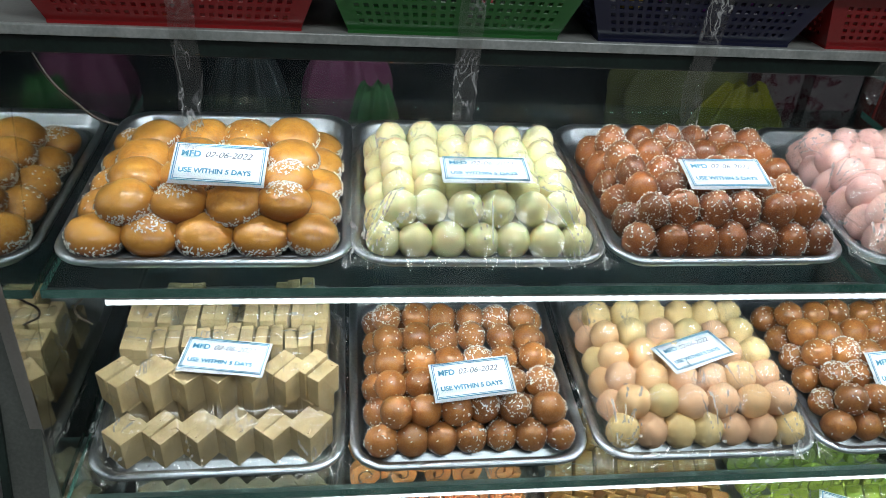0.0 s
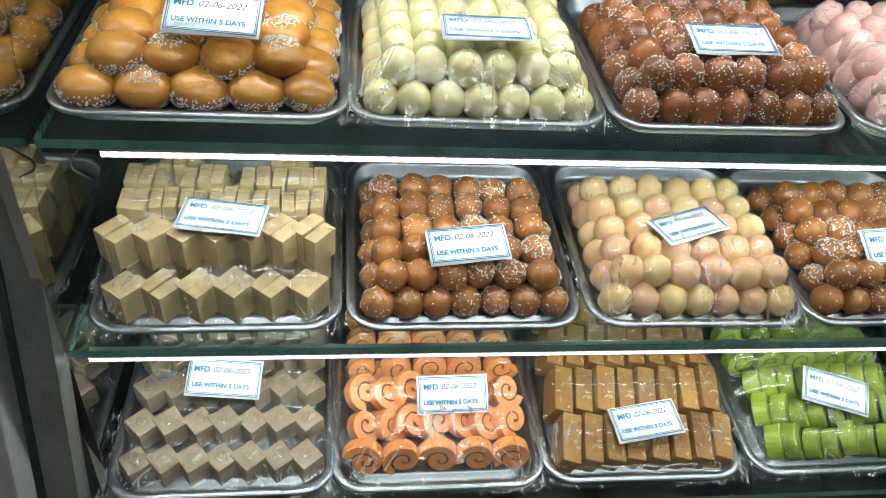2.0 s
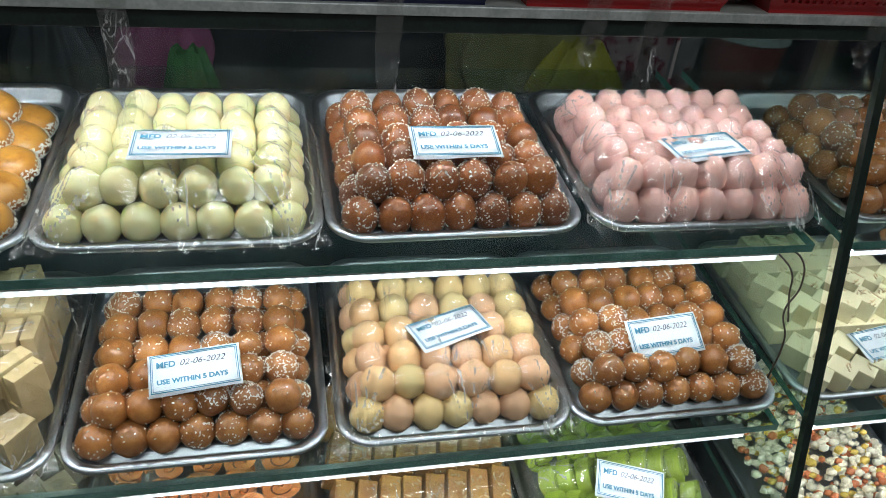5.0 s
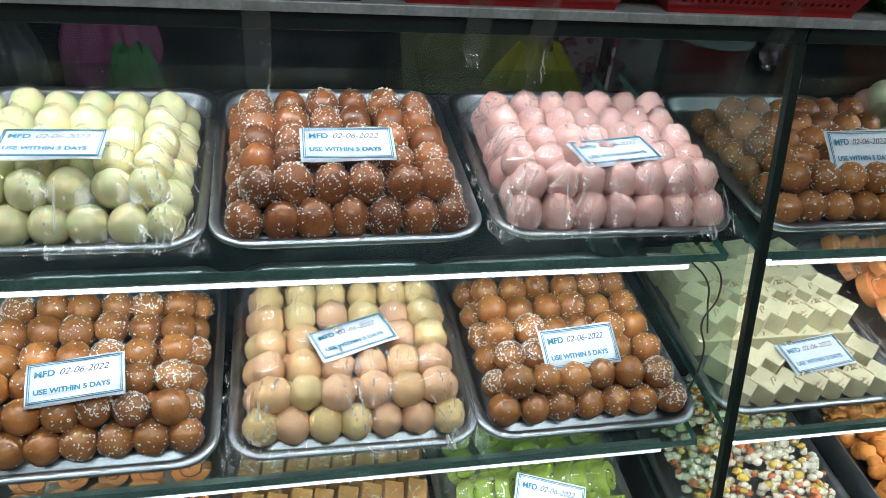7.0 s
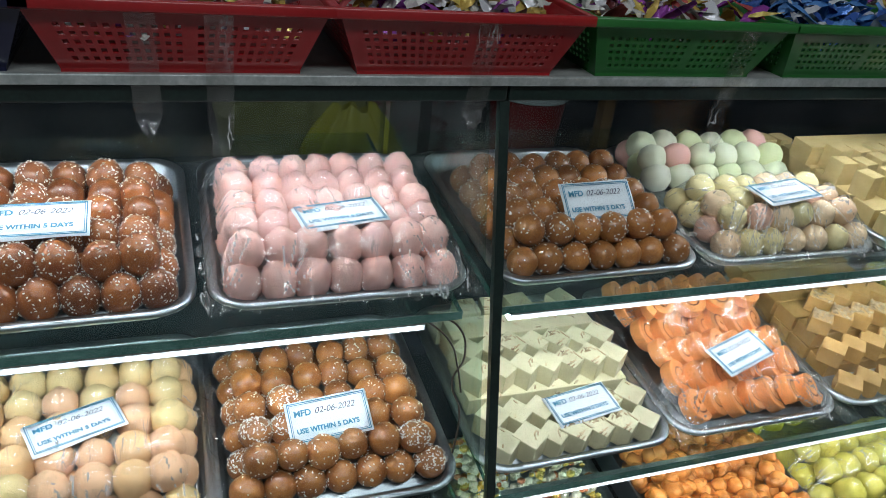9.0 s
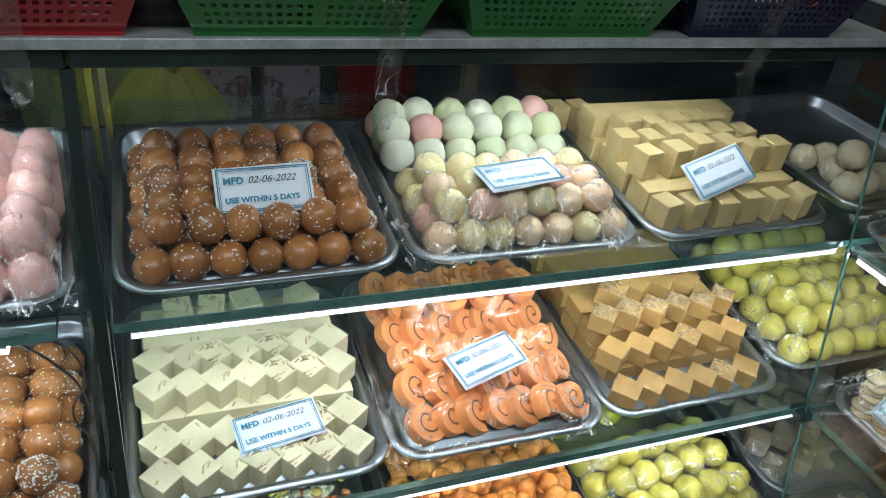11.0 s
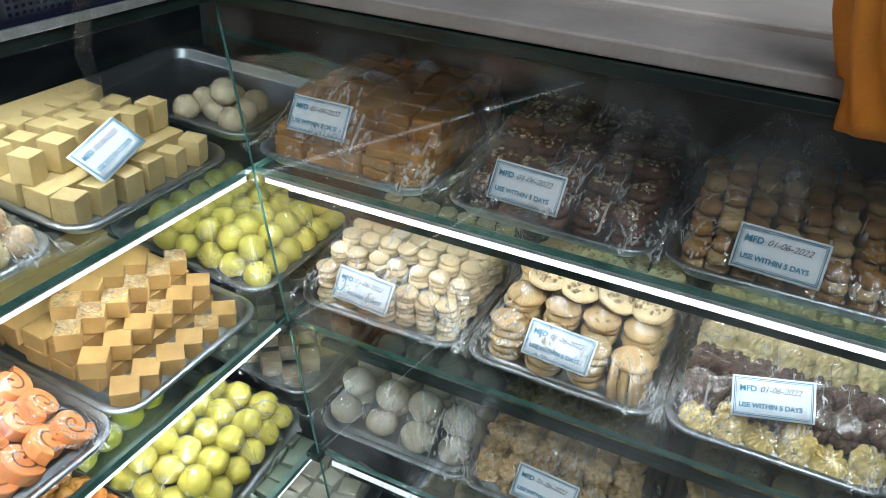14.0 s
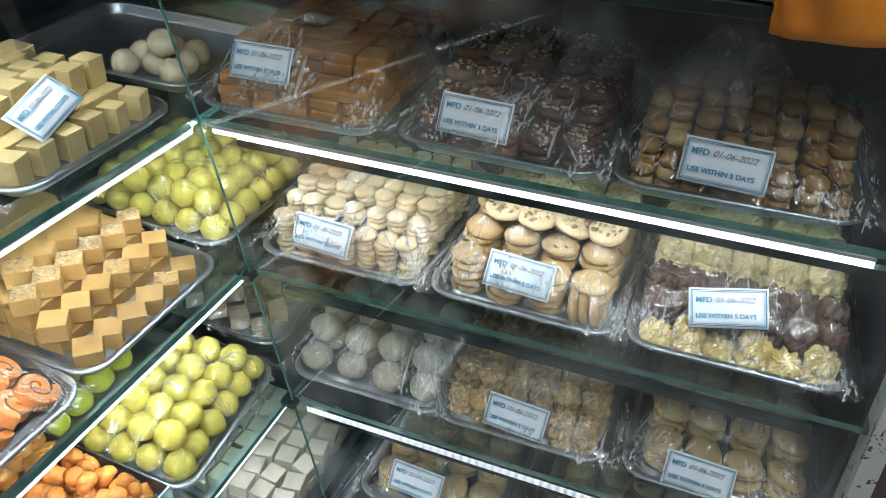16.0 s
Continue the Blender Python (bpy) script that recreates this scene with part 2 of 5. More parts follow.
M_FLOOR = mat("floor_tile", (0.32, 0.30, 0.28), 0.4, second=(0.25, 0.24, 0.22), scale=4, bump=0.05)
M_CEIL = mat("ceiling_paint", (0.7, 0.7, 0.68), 0.8, scale=3, second=(0.62, 0.62, 0.60))
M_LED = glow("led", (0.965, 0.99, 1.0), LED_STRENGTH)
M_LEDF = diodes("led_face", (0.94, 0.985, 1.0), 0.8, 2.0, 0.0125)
M_LEDE = diodes("led_face_east", (0.94, 0.985, 1.0), 1.1, 2.2, 0.0125)
M_LEDOFF = diodes("led_face_dim", (0.94, 0.985, 1.0), 0.03, 0.5, 0.0125)
M_EDGE_GLEAM = mat("edge_gleam", (0.62, 0.65, 0.63), 0.3, 0.6, second=(0.40, 0.44, 0.42), scale=60, fine=300, bump=0.1)
M_LEDBODY = mat("led_rail", (0.5, 0.52, 0.52), 0.4, 0.5)
M_PAPER = mat("label_paper", (0.80, 0.84, 0.88), 0.6, second=(0.72, 0.77, 0.82), scale=20, bump=0.05, vary=0.03)
M_INK = mat("label_blue_ink", (0.06, 0.27, 0.42), 0.6, vary=0.0, bump=0)
M_PEN = mat("pen_ink", (0.06, 0.07, 0.12), 0.6, vary=0.0, bump=0)
M_FLAKE = mat("coconut_flake", (0.85, 0.82, 0.76), 0.7, second=(0.72, 0.68, 0.6), bump=0, island=0.12)

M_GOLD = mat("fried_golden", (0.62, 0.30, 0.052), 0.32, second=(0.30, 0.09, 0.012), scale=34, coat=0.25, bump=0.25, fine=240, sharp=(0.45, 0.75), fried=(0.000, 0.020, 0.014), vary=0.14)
M_JAMUN = mat("fried_brown", (0.44, 0.19, 0.05), 0.34, second=(0.26, 0.09, 0.022), scale=42, coat=0.25, bump=0.3, vary=0.26)
M_DARKJ = mat("fried_dark_brown", (0.33, 0.115, 0.03), 0.34, second=(0.18, 0.050, 0.014), scale=42, coat=0.3, bump=0.3, vary=0.34)
M_CREAM = mat("cheese_ball_cream", (0.81, 0.77, 0.45), 0.32, second=(0.77, 0.72, 0.38), scale=25, coat=0.35, bump=0.05, vary=0.04, sss=0.4)
M_PINK = mat("pink_coconut", (0.78, 0.46, 0.40), 0.6, second=(0.84, 0.55, 0.49), scale=90, fine=600, bump=0.6, vary=0.07, sss=0.2)
M_PEACH = many("peach_mix", [(0.80, 0.52, 0.26), (0.80, 0.60, 0.28), (0.81, 0.51, 0.30), (0.78, 0.61, 0.29), (0.81, 0.50, 0.29), (0.80, 0.56, 0.28)], 0.55, bump=0.6, fine=600)
M_PASTEL = many("pastel_mix", [(0.60, 0.66, 0.40), (0.70, 0.72, 0.58), (0.62, 0.67, 0.38), (0.76, 0.44, 0.38), (0.66, 0.70, 0.48), (0.70, 0.72, 0.54)], 0.45, bump=0.2)
M_PASTEL2 = many("pastel_mix_front", [(0.80, 0.68, 0.36), (0.82, 0.57, 0.36), (0.78, 0.69, 0.36), (0.82, 0.50, 0.38), (0.82, 0.62, 0.40)], 0.5, bump=0.3)
M_LIME = mat("lime_laddu", (0.68, 0.60, 0.12), 0.5, second=(0.54, 0.47, 0.06), scale=60, fine=300, bump=0.6, coat=0.1)
M_YELLOW = mat("yellow_laddu", (0.60, 0.55, 0.03), 0.5, second=(0.5, 0.45, 0.02), scale=60, fine=300, bump=0.5)
M_CREAMBALL = mat("pale_laddu", (0.66, 0.58, 0.40), 0.6, second=(0.55, 0.47, 0.3), scale=70, bump=0.5)
M_BURFI = mat("beige_burfi", (0.56, 0.44, 0.24), 0.5, second=(0.47, 0.36, 0.18), scale=60, fine=350, bump=0.35, vary=0.07)
M_BURFI2 = mat("pale_brown_burfi", (0.36, 0.295, 0.205), 0.5, second=(0.29, 0.225, 0.15), scale=50, fine=350, bump=0.35)
M_MILKCAKE = mat("milk_cake", (0.60, 0.47, 0.22), 0.6, second=(0.52, 0.39, 0.16), scale=60, fine=320, bump=0.45)
M_WHITEB = mat("white_burfi", (0.66, 0.61, 0.40), 0.5, second=(0.58, 0.53, 0.33), scale=45, fine=350, bump=0.35)
M_TAN = mat("tan_burfi", (0.52, 0.33, 0.115), 0.45, second=(0.43, 0.25, 0.08), scale=50, fine=350, bump=0.25)
M_MYSORE = mat("mysore_brown", (0.27, 0.115, 0.035), 0.55, second=(0.34, 0.20, 0.045), scale=45, fine=260, bump=0.6, fried=(0.004, 0.012, 0.01))
M_NUT = mat("nut_chip", (0.55, 0.45, 0.28), 0.6, second=(0.3, 0.2, 0.1), scale=60, bump=0.1, island=0.35)
M_ORANGE = mat("orange_roll", (0.86, 0.36, 0.12), 0.38, second=(0.82, 0.30, 0.09), scale=30, bump=0.12, coat=0.15, vary=0.06)
M_GREEN = mat("green_roll", (0.30, 0.40, 0.05), 0.4, second=(0.24, 0.33, 0.035), scale=30, bump=0.12, coat=0.15, vary=0.08)
M_FILLO = mat("orange_roll_filling", (0.22, 0.08, 0.03), 0.6)
M_FILLG = mat("green_roll_filling", (0.10, 0.13, 0.02), 0.6)
M_PAKORA = mat("orange_fritter", (0.72, 0.29, 0.055), 0.5, second=(0.58, 0.19, 0.03), scale=50, bump=0.6, fine=260, island=0.15)
M_CANDY = many("candy_mix", [(0.72, 0.66, 0.52), (0.70, 0.64, 0.5), (0.72, 0.68, 0.55), (0.62, 0.2, 0.08), (0.7, 0.5, 0.1), (0.7, 0.66, 0.5)], 0.4, True)
M_COOKIE = mat("cream_cookie", (0.70, 0.57, 0.36), 0.65, second=(0.60, 0.45, 0.24), scale=45, bump=0.4, fine=300)
M_COOKIE2 = mat("nut_cookie", (0.62, 0.44, 0.21), 0.65, second=(0.52, 0.34, 0.14), scale=50, bump=0.5, fine=280)
M_COOKIE3 = mat("toasted_cookie", (0.42, 0.23, 0.075), 0.6, second=(0.30, 0.15, 0.04), scale=50, bump=0.4)
M_CHOC = mat("chocolate_cookie", (0.10, 0.04, 0.025), 0.6, second=(0.16, 0.075, 0.045), scale=60, bump=0.5)
M_YCOOKIE = mat("yellow_piped_cookie", (0.76, 0.62, 0.26), 0.6, second=(0.6, 0.45, 0.14), scale=40, bump=0.3)
M_PCOOKIE = mat("pale_piped_cookie", (0.74, 0.63, 0.36), 0.6, second=(0.54, 0.43, 0.19), scale=40, bump=0.3)
M_BCOOKIE = mat("brown_piped_cookie", (0.20, 0.125, 0.095), 0.6, second=(0.14, 0.08, 0.06), scale=40, bump=0.3)
M_MERINGUE = mat("white_meringue", (0.50, 0.46, 0.37), 0.6, second=(0.40, 0.365, 0.28), scale=30, bump=0.3)
M_BAKED = mat("baked_orange", (0.52, 0.26, 0.06), 0.55, second=(0.42, 0.18, 0.035), scale=40, bump=0.4)
M_RED = mat("red_plastic", (0.29, 0.010, 0.012), 0.35, second=(0.22, 0.008, 0.009), scale=12, bump=0.03, coat=0.2)
M_GREENP = mat("green_plastic", (0.022, 0.14, 0.025), 0.35, second=(0.017, 0.11, 0.02), scale=12, bump=0.03, coat=0.2)
M_NAVY = mat("navy_plastic", (0.006, 0.008, 0.036), 0.35, second=(0.005, 0.006, 0.028), scale=12, bump=0.03, coat=0.2)
M_WRAP = many("sweet_wrappers", [(0.6, 0.6, 0.62), (0.5, 0.35, 0.08), (0.25, 0.05, 0.3), (0.62, 0.6, 0.55), (0.55, 0.42, 0.1), (0.4, 0.08, 0.08)], 0.25, True, metal=0.3)
M_WRAPB = many("blue_wrappers", [(0.05, 0.15, 0.45), (0.6, 0.62, 0.66), (0.04, 0.1, 0.35), (0.1, 0.25, 0.55)], 0.25, True, metal=0.3)
M_YBAG = mat("yellow_plastic_bag", (0.60, 0.52, 0.04), 0.4, second=(0.5, 0.42, 0.03), scale=12, bump=0.5, bump_scale=18)
M_PBAG = mat("pale_yellow_bag", (0.40, 0.38, 0.16), 0.4, second=(0.30, 0.28, 0.11), scale=12, bump=0.5, bump_scale=18)
M_PINKC = mat("pink_bag", (0.55, 0.16, 0.32), 0.5, second=(0.45, 0.11, 0.26), scale=12, bump=0.5, bump_scale=18)
M_GREENC = mat("green_bag", (0.12, 0.38, 0.12), 0.5, second=(0.09, 0.3, 0.09), scale=12, bump=0.5, bump_scale=18)
M_GREYBAG = mat("grey_bag", (0.10, 0.11, 0.12), 0.35, second=(0.05, 0.055, 0.06), scale=12, bump=0.5, bump_scale=18)
M_ORBAG = mat("orange_bag", (0.72, 0.26, 0.015), 0.4, second=(0.62, 0.2, 0.012), scale=10, bump=0.4, bump_scale=14)
M_WHITEP = mat("white_plastic", (0.75, 0.75, 0.73), 0.4)
M_WOOD = mat("wood_strip", (0.30, 0.17, 0.07), 0.5, second=(0.22, 0.11, 0.04), scale=16, bump=0.15)
M_PRINT = mat("printed_card", (0.36, 0.26, 0.27), 0.5, second=(0.16, 0.03, 0.05), scale=26, fine=60, bump=0.02, sharp=(0.52, 0.55))
M_WIRE = mat("brown_wire", (0.05, 0.035, 0.025), 0.5)


# ---- mesh helpers ----
def mesh_of(bm, name, mats, smooth=True):
    me = bpy.data.meshes.new(name)
    bm.normal_update()
    bm.to_mesh(me)
    bm.free()
    for m in mats:
        me.materials.append(m)
    if smooth:
        for p in me.polygons:
            p.use_smooth = True
    return me


def thing(name, me, m, label="", category="", group="", kind=""):
    ob = new(name, me)
    ob.matrix_world = m
    return tagged(ob, label, category, group, kind)


def part(name, bm, material, parent, label="", smooth=False):
    me = mesh_of(bm, name, material if isinstance(material, (list, tuple)) else [material], smooth)
    ob = new(name, me)
    ob.parent = parent
    if label:
        ob["label"] = label
    return ob


def box(bm, x0, x1, y0, y1, z0, z1, m=None, bevel=0.0, mi=0):
    v = bmesh.ops.create_cube(bm, size=1)["verts"]
    bmesh.ops.transform(bm, matrix=Matrix.Translation(((x0 + x1) / 2, (y0 + y1) / 2, (z0 + z1) / 2)) @ Matrix.Diagonal((x1 - x0, y1 - y0, z1 - z0, 1)), verts=v)
    faces = list({f for q in v for f in q.link_faces})
    if bevel:
        edges = list({e for f in faces for e in f.edges})
        r = bmesh.ops.bevel(bm, geom=edges, offset=bevel, segments=2, affect="EDGES", profile=0.5)
        faces = r["faces"] + [f for f in faces if f.is_valid]
        v = list({q for f in faces for q in f.verts})
    for f in faces:
        f.material_index = mi
    if m is not None:
        bmesh.ops.transform(bm, matrix=m, verts=v)
    return v


def prism(bm, poly, axis_to, mi=0):
    """Extrude a closed polygon of 3D points by a vector."""
    a = [bm.verts.new(p) for p in poly]
    b = [bm.verts.new(Vector(p) + Vector(axis_to)) for p in poly]
    n = len(poly)
    fs = [bm.faces.new(a[::-1]), bm.faces.new(b)]
    for i in range(n):
        fs.append(bm.faces.new((a[i], a[(i + 1) % n], b[(i + 1) % n], b[i])))
    for f in fs:
        f.material_index = mi
    bmesh.ops.recalc_face_normals(bm, faces=fs)
    return fs


def setting(name, bm, mats, label="", smooth=False, category="", m=None):
    ob = new(name, mesh_of(bm, name, mats if isinstance(mats, (list, tuple)) else [mats], smooth))
    if m is not None:
        ob.matrix_world = m
    return tagged(ob, label, category, kind="structure")

# ---- the room ----
S_L, S_R = 0.27, 0.10  # backward slant of the left and of the right front


def fy(z):
    return 0.854 + S_L * (z - 1.01)


def fx(z):
    return 2.0 + S_R * (z - 1.01)


def room():
    bm = bmesh.new(); box(bm, -2.2, 4.2, -2.6, 3.3, -0.1, 0.0)
    setting("floor", bm, M_FLOOR, "worn grey tiled shop floor", category="floor")
    bm = bmesh.new(); box(bm, -2.2, 4.2, -2.6, 3.3, 2.9, 3.0)
    setting("ceiling", bm, M_CEIL, "plain painted shop ceiling", category="ceiling")
    for nm, b in (("wall_south", (-2.2, 4.2, -2.7, -2.6, 0, 2.9)), ("wall_north", (-2.2, 4.2, 3.3, 3.4, 0, 2.9)),
                  ("wall_west", (-2.3, -2.2, -2.6, 3.3, 0, 2.9)), ("wall_east", (4.2, 4.3, -2.6, 3.3, 0, 2.9))):
        bm = bmesh.new(); box(bm, *b)
        setting(nm, bm, M_WALL, "pale grey painted shop wall", category="wall")
    # dark panel behind the counter, seen through the back glass
    bm = bmesh.new(); box(bm, -0.8, 3.4, 2.2, 2.25, 0.0, 2.0, bevel=0.004)
    setting("backdrop_panel", bm, M_DARK, "dark glossy panel behind the counter", category="panel")
    # light pillar to the west of the counter
    bm = bmesh.new(); box(bm, -0.75, -0.105, 0.70, 1.4, 0.0, 2.9, bevel=0.006)
    setting("pillar", bm, M_WALL, "pale grey painted pillar beside the counter", category="pillar")


room()

# ---- the display cases ----
Z_T, Z_A, Z_B, Z_C, Z_D = 1.237, 1.018, 0.793, 0.568, 0.343
TH = 0.010


def slant_bar(bm, x0, x1, z0, z1, d0, d1, mi=0):
    """A bar that follows the left front's slant, between depths d0 and d1 behind the glass line."""
    prism(bm, [(x0, fy(z0) + d0, z0), (x0, fy(z1) + d0, z1), (x0, fy(z1) + d1, z1), (x0, fy(z0) + d1, z0)], (x1 - x0, 0, 0), mi)


def slant_bar_r(bm, y0, y1, z0, z1, d0, d1, mi=0):
    prism(bm, [(fx(z0) + d0, y0, z0), (fx(z1) + d0, y0, z1), (fx(z1) + d1, y0, z1), (fx(z0) + d1, y0, z0)], (0, y1 - y0, 0), mi)


SLOPE = 4.5  # degrees by which the sweet shelves rise to the back


def rise(z, y):
    """Height of the sloping sweet shelf whose front edge is at z, at depth y."""
    return z + math.tan(radians(SLOPE)) * (y - fy(z))


def shelf_part(case, poly_xy, z, sloping=True):
    """Glass shelf with dark green ground edges."""
    bm = bmesh.new()
    fs = prism(bm, [(x, y, (rise(z, y) if sloping else z) - TH) for x, y in poly_xy], (0, 0, TH))
    for f in fs:
        f.material_index = 0 if abs(f.normal.z) > 0.7 or f.normal.y > 0.7 else 1
    ob = part("shelf", bm, [M_SHELF, M_EDGE], case)
    return ob


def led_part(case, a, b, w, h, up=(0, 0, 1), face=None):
    """Slim light strip from a to b; those behind top rails are added unseen."""
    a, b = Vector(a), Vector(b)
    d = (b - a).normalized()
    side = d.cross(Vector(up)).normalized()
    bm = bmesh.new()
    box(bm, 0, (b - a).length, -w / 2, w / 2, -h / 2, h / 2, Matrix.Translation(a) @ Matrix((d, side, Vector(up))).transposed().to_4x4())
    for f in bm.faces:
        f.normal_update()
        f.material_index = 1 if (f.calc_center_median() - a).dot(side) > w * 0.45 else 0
    part("led_strip", bm, [M_LED, face or M_LEDF], case, "glowing white light strip, added unseen where behind a top rail")
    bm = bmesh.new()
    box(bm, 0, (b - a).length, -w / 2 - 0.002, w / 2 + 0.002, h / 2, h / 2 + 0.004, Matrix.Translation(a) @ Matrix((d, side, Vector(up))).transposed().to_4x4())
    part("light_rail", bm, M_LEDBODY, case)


def west_case():
    case = tagged(new("display_case"), "glass-fronted sweet display case with three lit shelves", "display case", "display cases")
    x0, x1 = -0.022, 1.118
    bm = bmesh.new(); slant_bar(bm, x0, 1.128, 0.30, Z_T, -0.004, 0.0)
    ob = part("front_pane", bm, M_GLASS, case, "slanting clear front pane"); ob.visible_shadow = False
    for z in (Z_A, Z_B, Z_C):
        y = fy(z - TH)
        sh = shelf_part(case, [(x0 + 0.004, y + 0.003), (x1 - 0.02, y + 0.003), (x1 - 0.02, 1.30), (x0 + 0.004, 1.30)], z)
        if z != Z_C:
            led_part(sh, (x0 + 0.06 if z == Z_A else x0 + 0.02, y + 0.012, z - TH - 0.008), (x1 - 0.06, y + 0.012, z - TH - 0.008), 0.009, 0.008)
    # unseen strip added behind the rail to light the upper trays
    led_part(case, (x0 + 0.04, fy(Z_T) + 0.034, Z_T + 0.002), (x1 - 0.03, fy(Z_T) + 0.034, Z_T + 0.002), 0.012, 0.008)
    # top frame: dark bar under a pale board
    bm = bmesh.new(); box(bm, x0 - 0.05, 1.135, fy(Z_T) - 0.012, fy(Z_T) + 0.022, Z_T - 0.002, Z_T + 0.014, bevel=0.002)
    part("top_rail", bm, M_FRAME, case, "dark green-black top rail")
    # west end: mirror panel and slanting post
    bm = bmesh.new(); box(bm, -0.034, -0.022, 0.80, 1.31, 0.30, Z_T - 0.004)
    part("side_panel", bm, M_MIRROR, case, "mirror-lined end panel")
    bm = bmesh.new(); slant_bar(bm, -0.062, -0.024, 0.0, Z_T - 0.003, -0.022, 0.012)
    part("post", bm, M_POST, case, "worn grey-green metal post")
    bm = bmesh.new(); slant_bar(bm, -0.066, -0.058, 0.0, Z_T - 0.003, -0.026, -0.012)
    part("post_trim", bm, M_FRAME, case)
    # back: clear doors above, dark panels below
    bm = bmesh.new(); box(bm, x0, 1.128, 1.312, 1.318, Z_A - 0.01, Z_T - 0.002)
    ob = part("back_pane", bm, M_BACKGLASS, case); ob.visible_shadow = False
    bm = bmesh.new(); box(bm, x0, 1.128, 1.310, 1.325, 0.0, Z_A - 0.012)
    part("back_panel", bm, M_DARK, case)
    bm = bmesh.new(); box(bm, -0.06, 1.128, 0.66, 1.30, 0.0, 0.30, bevel=0.003)
    part("base", bm, M_DARK, case)
    # clear partition at the east end, its fixing tape and wire
    bm = bmesh.new()
    prism(bm, [(1.119, fy(0.3) + 0.004, 0.3), (1.119, fy(Z_T - 0.004) + 0.004, Z_T - 0.004), (1.119, 1.308, Z_T - 0.004), (1.119, 1.308, 0.3)], (0.005, 0, 0))
    ob = part("partition_pane", bm, M_SHELF, case); ob.visible_shadow = False
    return case


def corner_case():
    case = tagged(new("display_case"), "glass-fronted sweet display case running into the corner", "display case", "display cases")
    x0 = 1.137
    bm = bmesh.new()
    za, zb = 0.30, Z_T
    prism(bm, [(x0 + 0.006, fy(za), za), (fx(za), fy(za), za), (fx(zb), fy(zb), zb), (x0 + 0.006, fy(zb), zb)], (0, -0.004, 0))
    ob = part("front_pane", bm, M_GLASS, case, "slanting clear front pane"); ob.visible_shadow = False
    for z in (Z_A, Z_B, Z_C, Z_D):
        y = fy(z - TH)
        xc = fx(z - TH)
        sh = shelf_part(case, [(x0 + 0.006, y + 0.003), (xc - 0.002, y + 0.003), (2.44, y + 0.003), (2.44, 1.30), (x0 + 0.006, 1.30)], z)
        led_part(sh, (x0 + 0.02, y + 0.012, z - TH - 0.008), (xc - 0.005, y + 0.012, z - TH - 0.008), 0.009, 0.008)
    # unseen strip added here too, cut short to dim the west trays
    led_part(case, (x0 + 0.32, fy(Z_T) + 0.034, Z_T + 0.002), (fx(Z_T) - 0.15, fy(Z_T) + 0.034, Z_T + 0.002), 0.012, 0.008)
    bm = bmesh.new(); box(bm, x0, fx(Z_T) - 0.004, fy(Z_T) - 0.012, fy(Z_T) + 0.022, Z_T - 0.002, Z_T + 0.014, bevel=0.002)
    part("top_rail", bm, M_FRAME, case, "dark green-black top rail")
    bm = bmesh.new()
    a, c = Vector((fx(za), fy(za), za)), Vector((fx(zb), fy(zb), zb))
    for o, w in ((Vector((-0.0035, -0.0075, 0)), 0.0025),):
        prism(bm, [a + o, a + o + Vector((w, 0, 0)), a + o + Vector((w, w, 0)), a + o + Vector((0, w, 0))], c - a)
    part("pane_joint", bm, M_EDGE, case, "dark green sealed glass joint")
    bm = bmesh.new(); slant_bar(bm, 1.1295, 1.1400, 0.0, Z_T - 0.003, -0.008, 0.001)
    part("post", bm, M_FRAME, case, "slim dark green mullion")
    bm = bmesh.new(); box(bm, x0, 2.46, 1.312, 1.318, Z_A - 0.01, Z_T - 0.002)
    ob = part("back_pane", bm, M_BACKGLASS, case); ob.visible_shadow = False
    bm = bmesh.new(); box(bm, x0, 2.46, 1.310, 1.325, 0.0, Z_A - 0.012)
    part("back_panel", bm, M_DARK, case)
    bm = bmesh.new(); box(bm, x0, 2.46, 0.66, 1.30, 0.0, 0.30, bevel=0.003)
    part("base", bm, M_DARK, case)
    return case


